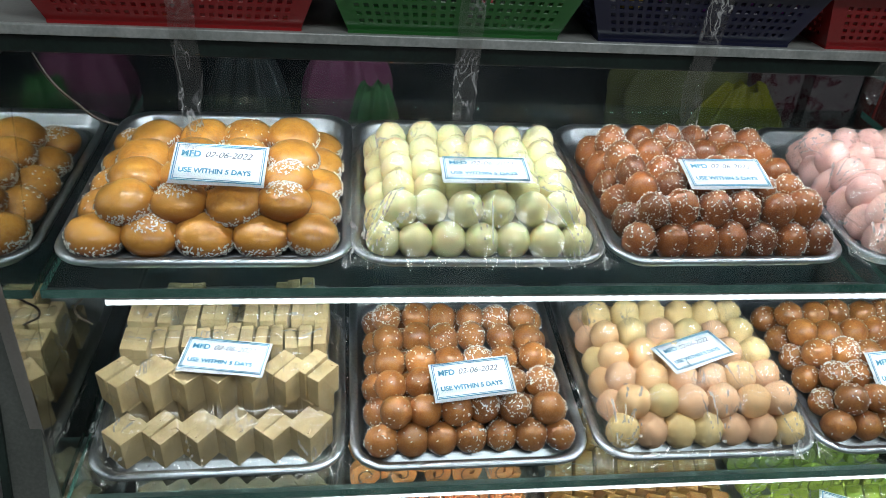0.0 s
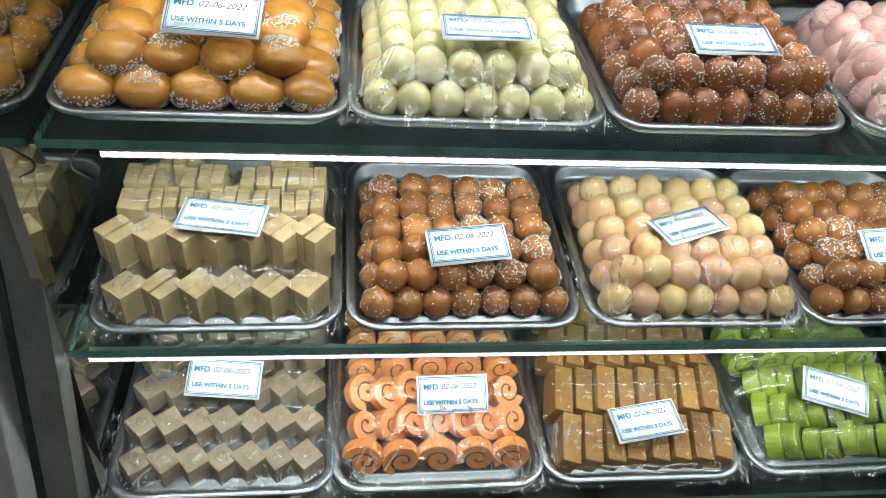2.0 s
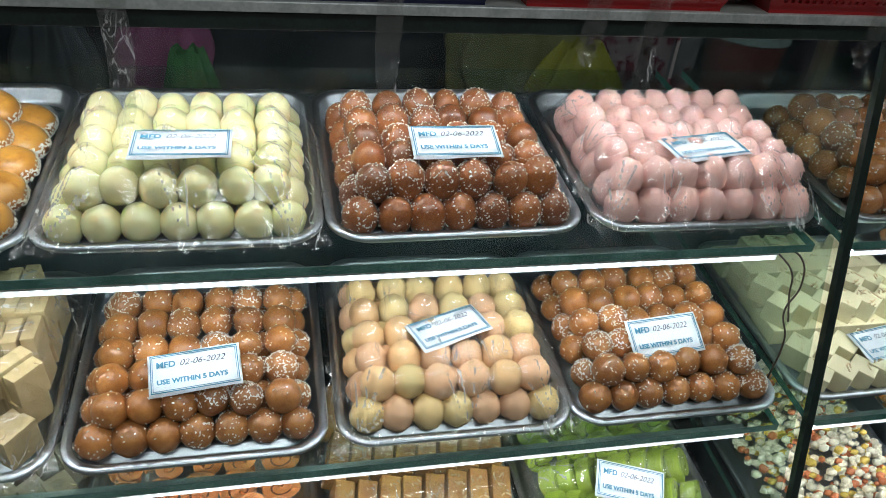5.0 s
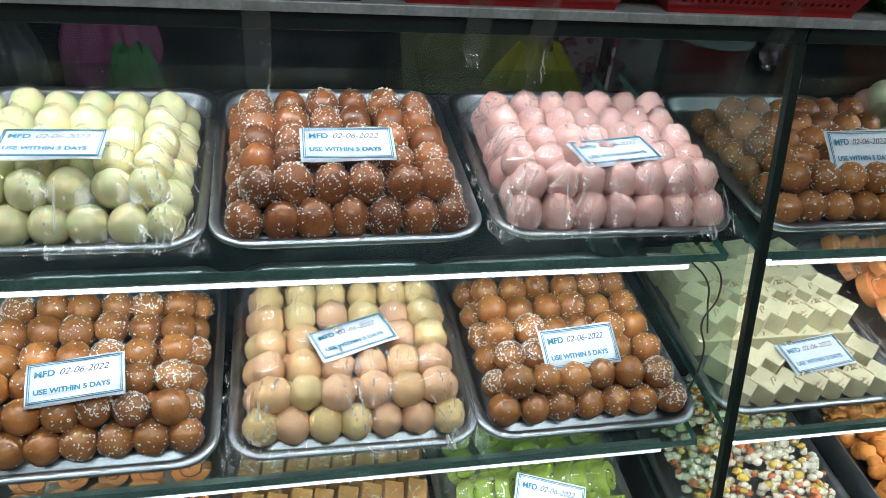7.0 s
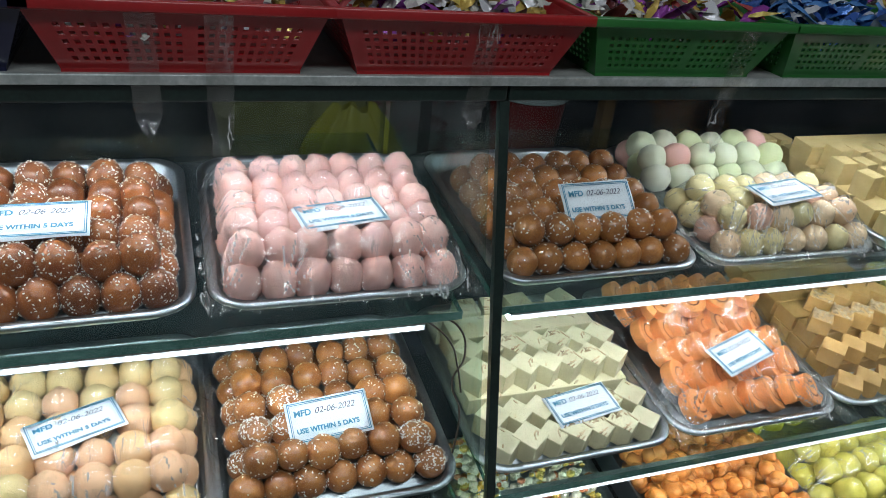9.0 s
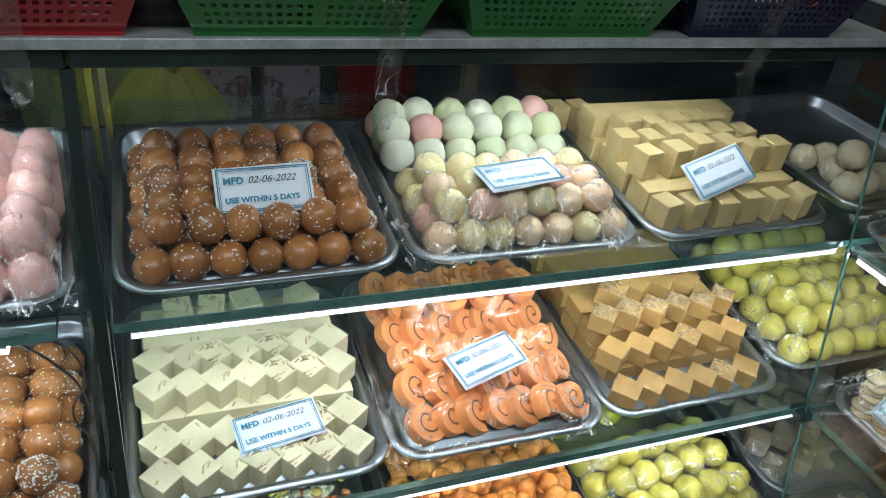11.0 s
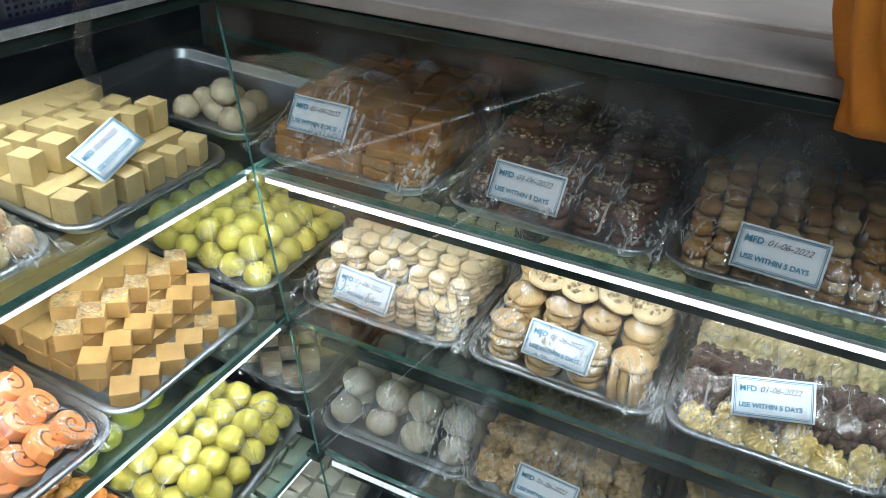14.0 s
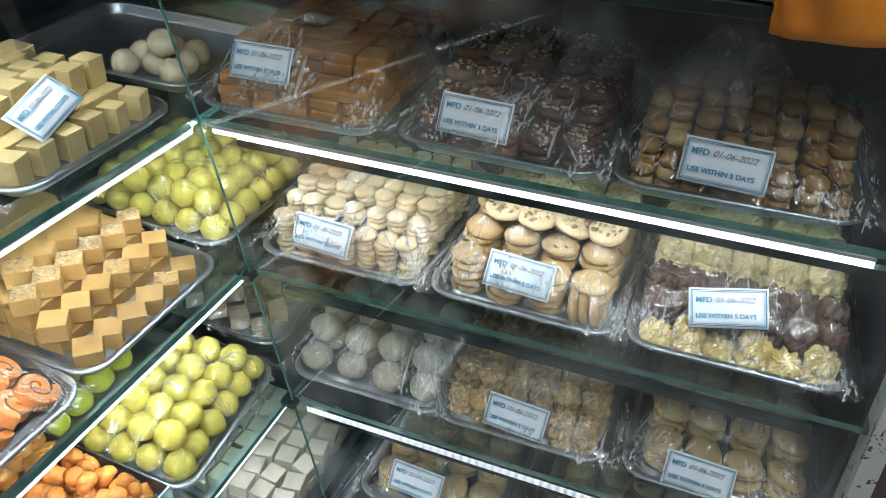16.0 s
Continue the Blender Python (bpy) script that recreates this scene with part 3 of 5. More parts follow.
def east_case():
    case = tagged(new("display_case"), "glass-fronted biscuit display case under a stone counter", "display case", "display cases")
    yend = -0.056
    bm = bmesh.new()
    za, zb = 0.30, Z_T
    prism(bm, [(fx(za), fy(za) - 0.005, za), (fx(zb), fy(zb) - 0.005, zb), (fx(zb), yend, zb), (fx(za), yend, za)], (0.004, 0, 0))
    ob = part("front_pane", bm, M_GLASSE, case, "clear front pane"); ob.visible_shadow = False
    for z in (Z_A, Z_B, Z_C, Z_D):
        x = fx(z - TH)
        sh = shelf_part(case, [(x + 0.006, fy(z - TH) - 0.002), (x + 0.006, yend), (2.44, yend), (2.44, fy(z - TH) - 0.002)], z, False)
        if z == Z_A:
            led_part(sh, (x + 0.014, fy(z) - 0.02, z - TH - 0.008), (x + 0.014, 0.0, z - TH - 0.008), 0.016, 0.008, face=M_LEDE)
        if z == Z_C:
            bm = bmesh.new(); box(bm, x + 0.0015, x + 0.0035, 0.02, fy(z) - 0.03, z - TH - 0.013, z - TH - 0.003)
            part("dim_diode_strip", bm, M_LEDOFF, sh, "dim dotted light strip")
        bm = bmesh.new(); box(bm, x + 0.004, x + 0.016, 0.0 if z != Z_A else yend, fy(z) - 0.06, z - TH - 0.024, z - TH - 0.013)
        part("shelf_rail", bm, M_FRAME, case)
    # corner bracket clips
    for z in (Z_B, Z_C):
        bm = bmesh.new(); box(bm, fx(z) - 0.012, fx(z) + 0.014, fy(z) - 0.014, fy(z) + 0.012, z - TH - 0.006, z - 0.002, bevel=0.003)
        part("corner_clip", bm, M_FRAME, case)
    bm = bmesh.new(); box(bm, fx(Z_T) - 0.012, fx(Z_T) + 0.02, yend, fy(Z_T) - 0.014, Z_T - 0.002, Z_T + 0.014, bevel=0.002)
    part("top_rail", bm, M_FRAME, case, "dark green-black top rail")
    bm = bmesh.new(); slant_bar_r(bm, yend - 0.024, yend, 0.0, Z_T, -0.012, 0.03)
    part("post", bm, M_POSTW, case, "chipped grey metal post")
    bm = bmesh.new(); box(bm, 2.05, 2.46, yend - 0.012, yend - 0.002, 0.30, Z_T)
    part("side_panel", bm, M_DARK, case)
    bm = bmesh.new(); box(bm, 2.445, 2.46, yend, 1.306, 0.0, Z_T)
    part("back_panel", bm, M_BROWN, case, "dark brown laminate back")
    bm = bmesh.new(); box(bm, 2.36, 2.44, yend + 0.01, 0.80, 1.16, 1.175, bevel=0.002)
    part("back_rail", bm, M_WOOD, case)
    bm = bmesh.new(); box(bm, 1.95, 2.44, yend, 0.65, 0.0, 0.30, bevel=0.003)
    part("base", bm, M_DARK, case)
    return case


west_case()
corner_case()
east_case()

# dark cupboard beyond the end of the biscuit case
bm = bmesh.new(); box(bm, 2.02, 2.75, -1.2, -0.10, 0.0, 1.245, bevel=0.004)
setting("side_cupboard", bm, M_BROWN, "dark brown cupboard side beyond the biscuit case", category="cupboard")

# boards on top of the cases
bm = bmesh.new(); box(bm, -0.09, 2.008, 0.904, 1.33, Z_T + 0.015, Z_T + 0.023, bevel=0.0015)
setting("top_board", bm, M_TOP, "pale grey board on top of the sweet case", category="shelf")
# pale strip added to stand for LED light gleaming in the board edge
bm = bmesh.new(); box(bm, -0.09, 2.008, 0.8975, 0.9025, Z_T + 0.0150, Z_T + 0.0245, bevel=0.0012)
setting("top_board_trim", bm, M_EDGE_GLEAM, "pale strip standing for light gleaming along the top board edge", category="trim")
bm = bmesh.new(); box(bm, 2.012, 2.16, -0.3, 0.90, Z_T + 0.016, Z_T + 0.036, bevel=0.003)
setting("counter_edge", bm, M_COUNTER_LIP, "dull grey-brown stone counter edge", category="counter")
bm = bmesh.new(); box(bm, 2.163, 2.75, -0.3, 1.33, Z_T + 0.016, Z_T + 0.044, bevel=0.003)
setting("counter_top", bm, M_COUNTER, "pale beige stone counter top", category="counter")
bm = bmesh.new(); box(bm, 2.755, 2.80, -0.3, 1.33, Z_T + 0.016, Z_T + 0.06, bevel=0.003)
setting("counter_trim", bm, M_WOOD, "brown wooden counter trim", category="trim")


# ---- trays, film and labels ----
TW, TD, TH_TRAY = 0.276, 0.322, 0.020


def tray_mesh(w=TW, d=TD, h=TH_TRAY):
    """Pressed steel tray: rounded corners, sloping wall, flat rolled rim. Front edge at y = 0, centred on x."""
    bm = bmesh.new()

    def ring(off, z, r):
        pts = []
        hw, hd = w / 2 - off, d / 2 - off
        for cx, cy, a0 in ((hw - r, hd - r, 0), (-hw + r, hd - r, 90), (-hw + r, -hd + r, 180), (hw - r, -hd + r, 270)):
            for k in range(7):
                a = radians(a0 + 15 * k)
                pts.append(bm.verts.new((cx + r * math.cos(a), d / 2 + cy + r * math.sin(a), z)))
        return pts
    rings = [ring(0.034, 0.007, 0.02), ring(0.029, 0.0065, 0.022), ring(0.026, 0.0, 0.024), ring(0.019, 0.0, 0.027), ring(0.015, 0.005, 0.030), ring(0.0115, h - 0.003, 0.032),
             ring(0.0095, h, 0.034), ring(0.0015, h + 0.0006, 0.040), ring(0.0, h - 0.001, 0.041), ring(0.0006, h - 0.004, 0.040), ring(0.008, h - 0.0035, 0.035)]
    for a, b in zip(rings, rings[1:]):
        for i in range(len(a)):
            j = (i + 1) % len(a)
            bm.faces.new((a[i], a[j], b[j], b[i]))
    bm.faces.new(rings[0])
    bmesh.ops.recalc_face_normals(bm, faces=bm.faces)
    return mesh_of(bm, "tray", [M_STEEL])


TRAY = tray_mesh()
WIDE_TRAY = tray_mesh(0.296, 0.335)


def rounded_label():
    bm = bmesh.new()
    g = bmesh.ops.create_grid(bm, x_segments=8, y_segments=4, size=0.5)["verts"]
    for v in g:
        v.co = (v.co.x * 0.094, v.co.y * 0.050, 0.0012 * math.sin(v.co.x * 5) + 0.0007 * math.cos(v.co.y * 7))
    r = bmesh.ops.extrude_face_region(bm, geom=bm.faces[:])
    for v in r["geom"]:
        if isinstance(v, bmesh.types.BMVert):
            v.co.z -= 0.0004
    bmesh.ops.recalc_face_normals(bm, faces=bm.faces)
    return mesh_of(bm, "label", [M_PAPER])


LABEL = rounded_label()


def border_mesh():
    bm = bmesh.new()
    for o, t in ((0.0025, 0.0009), (0.0045, 0.0005)):
        w, h = 0.047 - o, 0.025 - o
        for b in ((-w, w, h - t, h), (-w, w, -h, -h + t), (-w, -w + t, -h, h), (w - t, w, -h, h)):
            box(bm, *b, 0.0012, 0.0017)
    return mesh_of(bm, "border", [M_INK], False)


BORDER = border_mesh()


def text_data(s, size, material, shear=0.0, bold=0.0):
    c = bpy.data.curves.new("text", "FONT")
    c.body, c.size, c.align_x, c.align_y, c.shear, c.offset = s, size, "LEFT", "CENTER", shear, bold
    c.materials.append(material)
    return c


T_MFD = text_data("MFD", 0.0098, M_INK, bold=0.0003)
T_USE = text_data("USE WITHIN 5 DAYS", 0.0078, M_INK, bold=0.0003)
T_DATE = text_data("02-06-2022", 0.0100, M_PEN, shear=0.35)
T_DATE1 = text_data("01-06-2022", 0.0100, M_PEN, shear=0.35)


def paper_label(m, date=None):
    ob = thing("price_card", LABEL, m, "white card printed in blue with a handwritten date", "label", "date cards on the sweets")
    for nm, d, x, y in (("border", BORDER, 0, 0), ("printed_text", T_MFD, -0.0385, 0.0095), ("handwritten_date", date or T_DATE, -0.0155, 0.0095), ("printed_text", T_USE, -0.0385, -0.0105)):
        p = new(nm, d)
        p.parent = ob
        p.location = (x, y, 0.0 if d is BORDER else 0.0019)
    return ob


def label_at(x, y, z, yaw=0.0, lean=28.0, base=0.0, roll=0.0, date=None):
    """Card whose face looks up and to the front; base turns it with its case."""
    m = pose(x, y, z, 0, 0, base) @ pose(0, 0, 0, lean, roll, 0) @ pose(0, 0, 0, 0, 0, yaw)
    return paper_label(m, date)


def film(m, pieces, w=TW, d=TD, lift=0.0025, wrinkle=0.0025, name="cling_film", material=None, seed=0, step=0.0021, label="", slope=1.3, fans=5):
    """Clear film pulled taut over the pieces (x, y, top, radius) of one tray, pleated in fans where it is tucked round the rim."""
    rnd = random.Random(seed)
    n, ny = int((w + 0.012) / step), int((d + 0.012) / step)
    X = np.linspace(-w / 2 - 0.005, w / 2 + 0.005, n)
    Y = np.linspace(-0.005, d + 0.005, ny)
    gx, gy = np.meshgrid(X, Y)
    H = np.full(gx.shape, 0.012)
    for px, py, top, r in pieces:
        dd = np.sqrt((gx - px) ** 2 + (gy - py) ** 2)
        H = np.maximum(H, top - np.maximum(dd - r * 0.35, 0) * slope)
    for _ in range(70):
        A = H.copy()
        A[1:-1, 1:-1] = np.maximum(H[1:-1, 1:-1], 0.25 * (H[2:, 1:-1] + H[:-2, 1:-1] + H[1:-1, 2:] + H[1:-1, :-2]) - 0.00002)
        H = A
    H = H + lift
    edge = np.minimum(np.minimum(gx - X[0], X[-1] - gx), np.minimum(gy - Y[0], Y[-1] - gy))
    H = np.minimum(H, 0.018 + np.maximum(edge - 0.004, 0) * 2.6)
    # pleats that fan out from the corners and from points on the rim
    gathered = np.zeros(gx.shape, bool)
    roots = [(-w / 2 + 0.012, 0.004), (w / 2 - 0.03, 0.002)]
    roots += [(rnd.uniform(-w / 2, w / 2), 0.0) if k % 2 else (rnd.choice((-1, 1)) * w / 2, rnd.uniform(0.02, d)) for k in range(fans)]
    for k, (cx, cy) in enumerate(roots):
        dist = np.hypot(gx - cx, gy - cy)
        ang = np.arctan2(gy - cy, gx - cx)
        reach = rnd.uniform(0.03, 0.075)
        mid, wide = math.atan2(d * 0.45 - cy, -cx * 0.8) + rnd.uniform(-0.3, 0.3), rnd.uniform(0.35, 0.8)
        fall = np.exp(-(dist / reach) ** 2) * np.clip(dist / 0.008, 0, 1) * np.exp(-(((ang - mid + math.pi) % (2 * math.pi) - math.pi) / wide) ** 2)
        ph, f1, f2 = rnd.uniform(0, 6), rnd.uniform(38, 56), rnd.uniform(19, 27)
        wave = np.sin(ang * f1 + ph) + 0.6 * np.sin(ang * f2 + ph * 2)
        H = H + wrinkle * 0.3 * fall * wave
        # crests of the fans take the painted white glints
        gathered |= (fall > 0.30) & (wave > 1.0)
    # slack, in a few long soft folds, and a gathered rim
    for k in range(7):
        a, f, ph = rnd.uniform(0, math.pi), rnd.uniform(35, 110), rnd.uniform(0, 6)
        u = gx * math.cos(a) + gy * math.sin(a)
        v = -gx * math.sin(a) + gy * math.cos(a)
        H = H + wrinkle * 0.28 * np.abs(np.sin(u * f + 1.6 * np.sin(v * f * 0.33 + ph) + ph)) * (0.5 + 0.5 * np.sin(v * 31 + ph))
    turn = np.arctan2(gy - d / 2, gx)
    rim = np.clip(1 - edge / 0.02, 0, 1)
    H = H + wrinkle * 0.8 * rim * np.sin(turn * 90 + 3 * np.sin(turn * 13 + seed))
    gx = gx + 0.003 * rim * np.sin(turn * 33 + seed)
    gy = gy + 0.003 * rim * np.sin(turn * 41 + seed * 2)
    verts = np.stack((gx, gy, H), -1).reshape(-1, 3).tolist()
    faces = [(k * n + i, k * n + i + 1, k * n + n + i + 1, k * n + n + i) for k in range(ny - 1) for i in range(n - 1)]
    me = bpy.data.meshes.new(name)
    me.from_pydata(verts, [], faces)
    me.materials.append(material or M_FILM)
    me.materials.append(M_PLEAT_GLINT)
    me.polygons.foreach_set("material_index", gathered[:-1, :-1].astype(np.int32).ravel())
    me.polygons.foreach_set("use_smooth", [True] * len(faces))
    ob = thing(name, me, m, label or "clear wrinkled cling film stretched over a sweet tray", "plastic film", "film over the trays")
    ob.visible_shadow = False
    return ob


# ---- kinds of sweet ----
def flakes(bm, rnd, r, count, squash, size=0.0019, upper=-0.35, mi=1, cap=None, grow=None):
    for _ in range(count):
        z = rnd.uniform(upper, 1) if cap is None else rnd.uniform(*cap)
        a = rnd.uniform(0, 2 * math.pi)
        s = math.sqrt(max(0, 1 - z * z))
        nrm = Vector((s * math.cos(a), s * math.sin(a), z))
        g = grow(nrm) if grow else 1.0
        c = Vector((nrm.x * r, nrm.y * r, nrm.z * r * squash)) * g
        t = nrm.orthogonal().normalized()
        t = Matrix.Rotation(rnd.uniform(0, 6.28), 3, nrm) @ t
        b = nrm.cross(t)
        L, w, h = size * rnd.uniform(0.5, 1.15), size * 0.45, size * 0.55
        q = [bm.verts.new(c + t * L + nrm * 0.0004), bm.verts.new(c + b * w + nrm * 0.0004), bm.verts.new(c - t * L + nrm * 0.0004), bm.verts.new(c - b * w + nrm * 0.0004), bm.verts.new(c + nrm * (h + 0.0006))]
        for i in range(4):
            f = bm.faces.new((q[i], q[(i + 1) % 4], q[4]))
            f.material_index = mi


def ball_mesh(name, r, material, squash=1.0, flake=0, seed=0, lump=0.03, flake_mat=None, flake_size=0.0019, cap=None, u=18, v=11, stretch=1.0):
    rnd = random.Random(seed)
    bm = bmesh.new()
    vs = bmesh.ops.create_uvsphere(bm, u_segments=u, v_segments=v, radius=1)["verts"]

    def grow(d):
        return 1 + lump * noise.noise(d * 1.6 + Vector((seed * 5.3, 0, 0))) + lump * 0.5 * noise.noise(d * 4 + Vector((0, seed * 3.1, 0)))
    for q in vs:
        k = grow(q.co)
        q.co = Vector((q.co.x * r * k * stretch, q.co.y * r * k, q.co.z * r * squash * k))
    flakes(bm, rnd, r * 1.0, flake, squash, flake_size, cap=cap, grow=grow)
    return mesh_of(bm, name, [material, flake_mat or M_FLAKE])


def block_mesh(name, sx, sy, sz, material, seed=0, bevel=0.0016, chips=0, chip_mat=None):
    rnd = random.Random(seed)
    bm = bmesh.new()
    box(bm, -sx / 2, sx / 2, -sy / 2, sy / 2, 0, sz, bevel=bevel)
    for q in bm.verts:
        q.co += Vector((1, 1, 0.6)) * 0.0011 * noise.noise(q.co * 70 + Vector((seed * 9.1, 0, 0)))
    for _ in range(chips):
        L = rnd.uniform(0.002, 0.0045)
        box(bm, -L, L, -0.0009, 0.0009, -0.0006, 0.0008, Matrix.Translation((rnd.uniform(-0.42, 0.42) * sx, rnd.uniform(-0.42, 0.42) * sy, sz)) @ pose(0, 0, 0, rnd.uniform(-20, 20), 0, rnd.uniform(0, 360)), mi=1)
    return mesh_of(bm, name, [material, chip_mat or M_NUT], False)


def roll_mesh(name, r, length, material, fill, turns=1.75, seed=0):
    """Slice of a rolled sweet: a spiral band with a darker filling line between its turns."""
    bm = bmesh.new()
    n = 44
    pitch = r / (turns + 0.35)
    outer, inner = [], []
    for i in range(n + 1):
        a = turns * 2 * math.pi * i / n
        ro = pitch * 0.38 + pitch * turns * i / n
        o = 1 + 0.03 * noise.noise(Vector((math.cos(a), math.sin(a), seed * 2.3)))
        c, s = math.cos(a + seed), math.sin(a + seed)
        outer.append((ro * 1.0 * o * c + 0, ro * o * s))
        ri = max(ro - pitch * 0.82, 0.0004)
        inner.append((ri * o * c, ri * o * s))
    rows = []
    for z, k in ((-length / 2, 0.96), (-length / 2 + 0.0015, 1.0), (length / 2 - 0.0015, 1.0), (length / 2, 0.96)):
        rows.append(([bm.verts.new((x * k, y * k, z)) for x, y in outer], [bm.verts.new((x, y, z)) for x, y in inner]))
    for (a, b), (c, d) in zip(rows, rows[1:]):
        for i in range(n):
            bm.faces.new((a[i], a[i + 1], c[i + 1], c[i]))
            bm.faces.new((b[i + 1], b[i], d[i], d[i + 1]))
        bm.faces.new((a[n], b[n], d[n], c[n]))
        bm.faces.new((b[0], a[0], c[0], d[0]))
    for (a, b), flip in ((rows[0], True), (rows[-1], False)):
        for i in range(n):
            q = (a[i], b[i], b[i + 1], a[i + 1]) if flip else (a[i + 1], b[i + 1], b[i], a[i])
            bm.faces.new(q)
    last = int(n * (turns - 1) / turns)
    half = length / 2 - 0.0004
    gap = []
    for i in range(last + 1):
        a = turns * 2 * math.pi * i / n + seed
        ro = pitch * 0.38 + pitch * turns * i / n
        c, s = math.cos(a), math.sin(a)
        gap.append([bm.verts.new((q * c, q * s, z)) for q in (ro * 0.98, ro + pitch * 0.24) for z in (half, -half)])
    for g, k in zip(gap, gap[1:]):
        for q in ((g[0], g[2], k[2], k[0]), (g[3], g[1], k[1], k[3])):
            bm.faces.new(q).material_index = 1
    bmesh.ops.recalc_face_normals(bm, faces=bm.faces)
    return mesh_of(bm, name, [material, fill], False)


def cookie_mesh(name, r, h, material, seed=0, ridges=0, swirl=0.0, topping=0, top_mat=None, hole=False):
    """Round biscuit with a domed, uneven or ridged top."""
    rnd = random.Random(seed)
    bm = bmesh.new()
    n = 24 if not ridges else ridges * 4
    prof = [(0.0, h), (0.35, h * 1.0), (0.7, h * 0.93), (0.92, h * 0.7), (1.0, h * 0.35), (0.93, 0.0)]
    if hole:
        prof = [(0.25, h * 0.55)] + prof[1:]
    rings = []
    for k, (rr, z) in enumerate(prof):
        ring = []
        for i in range(n):
            a = 2 * math.pi * i / n + swirl * (1 - rr)
            wob = 1 + 0.05 * noise.noise(Vector((math.cos(a) * 2, math.sin(a) * 2, seed * 3.7)))
            if ridges:
                wob += 0.10 * math.cos(a * ridges) * (rr > 0.2)
            dz = h * 0.12 * noise.noise(Vector((math.cos(a) * rr * 4, math.sin(a) * rr * 4, seed * 1.9))) * (z > 0)
            if ridges:
                dz += h * 0.14 * math.cos(a * ridges) * (0.2 < rr < 0.95)
            ring.append(bm.verts.new((max(rr, 0.02) * r * wob * math.cos(a), max(rr, 0.02) * r * wob * math.sin(a), max(0, z + dz))))
        rings.append(ring)
    for a, b in zip(rings, rings[1:]):
        for i in range(n):
            bm.faces.new((a[i], b[i], b[(i + 1) % n], a[(i + 1) % n]))
    bm.faces.new(rings[0])
    bm.faces.new(rings[-1][::-1])
    for _ in range(topping):
        a, q = rnd.uniform(0, 6.28), math.sqrt(rnd.random()) * 0.8 * r
        s = rnd.uniform(0.0010, 0.0022)
        box(bm, -s * 1.6, s * 1.6, -s, s, -s * 0.4, s, Matrix.Translation((q * math.cos(a), q * math.sin(a), h * 0.96)) @ pose(0, 0, 0, rnd.uniform(-30, 30), 0, rnd.uniform(0, 360)), mi=1)
    bmesh.ops.recalc_face_normals(bm, faces=bm.faces)
    return mesh_of(bm, name, [material, top_mat or M_NUT], not ridges)


def put(name, meshes, M, places, label, category, group, rnd, spin=True, tilt=8):
    """Places pieces (x, y, z[, yaw[, rx, ry]]) on one tray."""
    for p in places:
        x, y, z = p[:3]
        yaw = p[3] if len(p) > 3 else (rnd.uniform(0, 360) if spin else 0)
        rx, ry = (p[4], p[5]) if len(p) > 5 else (rnd.uniform(-tilt, tilt), rnd.uniform(-tilt, tilt))
        thing(name, rnd.choice(meshes), M @ pose(x, y, z, rx, ry, yaw) @ Matrix.Scale(rnd.uniform(0.95, 1.05), 4), label, category, group)


def tray(M, name="steel_tray", label="shallow pressed steel tray with a rolled rim", mesh=None):
    return thing(name, mesh or TRAY, M, label, "tray", "steel trays on the shelves")


def tops(places, r, h=0.9):
    return [(p[0], p[1], p[2] + r * h, r) for p in places]


def heap(cols, rows, r, y0, rnd, w=0.242, pitch=0.039, z0=0.008, jit=0.0014, h=1.0, lift=1.5, inset=0.84, back=0.5):
    """Balls heaped in layers of cols[k] by rows[k]; hidden inner ones are left out."""
    out = []
    for k, (c, n) in enumerate(zip(cols, rows)):
        half = w / 2 - r - inset * r * k
        px = 2 * half / (c - 1)
        last = k == len(cols) - 1
        for j in range(n):
            for i in range(c):
                if not last and 1 < i < c - 2 and 1 < j < n - 1:
                    continue
                out.append((-half + i * px + rnd.uniform(-jit, jit) * (1 + k), y0 + (j + back * k) * pitch + rnd.uniform(-jit, jit) * (1 + k),
                            z0 + r * h + k * r * lift + rnd.uniform(-jit, jit) * k))
    return out


def fill_balls(M, name, meshes, r, cols, rows, label, group, seed, wrap=True, y0=0.030, wrinkle=0.0025, bag=False, category="sweet", tall=1.0, mesh=None, **kw):
    rnd = random.Random(seed)
    tray(M, mesh=mesh)
    pl = heap(cols, rows, r, y0, rnd, **kw)
    put(name, meshes, M, pl, label, category, group, rnd)
    if wrap:
        film(M, tops(pl, r, tall), seed=seed, wrinkle=wrinkle, material=M_BAG if bag else None)
    return pl


def at(x, y, z, rz=0.0):
    """Place on a sloping sweet shelf."""
    return pose(x, y, rise(z, y), SLOPE, 0, rz)


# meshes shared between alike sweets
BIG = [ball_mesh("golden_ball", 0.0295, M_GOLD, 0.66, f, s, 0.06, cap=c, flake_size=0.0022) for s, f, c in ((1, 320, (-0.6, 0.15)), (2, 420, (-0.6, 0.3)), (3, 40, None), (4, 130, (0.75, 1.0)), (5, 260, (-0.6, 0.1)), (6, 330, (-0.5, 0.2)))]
CREAM = [ball_mesh("cream_ball", 0.0190, M_CREAM, 1.08, 0, s, 0.06, u=22, v=14) for s in range(5)]
DARKJ = [ball_mesh("dark_ball", 0.0190, M_DARKJ, 1.2, f, s, 0.06, flake_size=0.0018) for s, f in ((1, 60), (2, 90), (3, 130), (4, 14), (5, 170), (6, 70))]
JAMUN = [ball_mesh("brown_ball", 0.0188, M_JAMUN, 1.0, f, s, 0.06, flake_size=0.0020, cap=c) for s, f, c in ((1, 16, None), (2, 50, None), (3, 80, None), (4, 10, None), (5, 150, (0.2, 1.0)), (6, 40, None), (7, 60, None))]
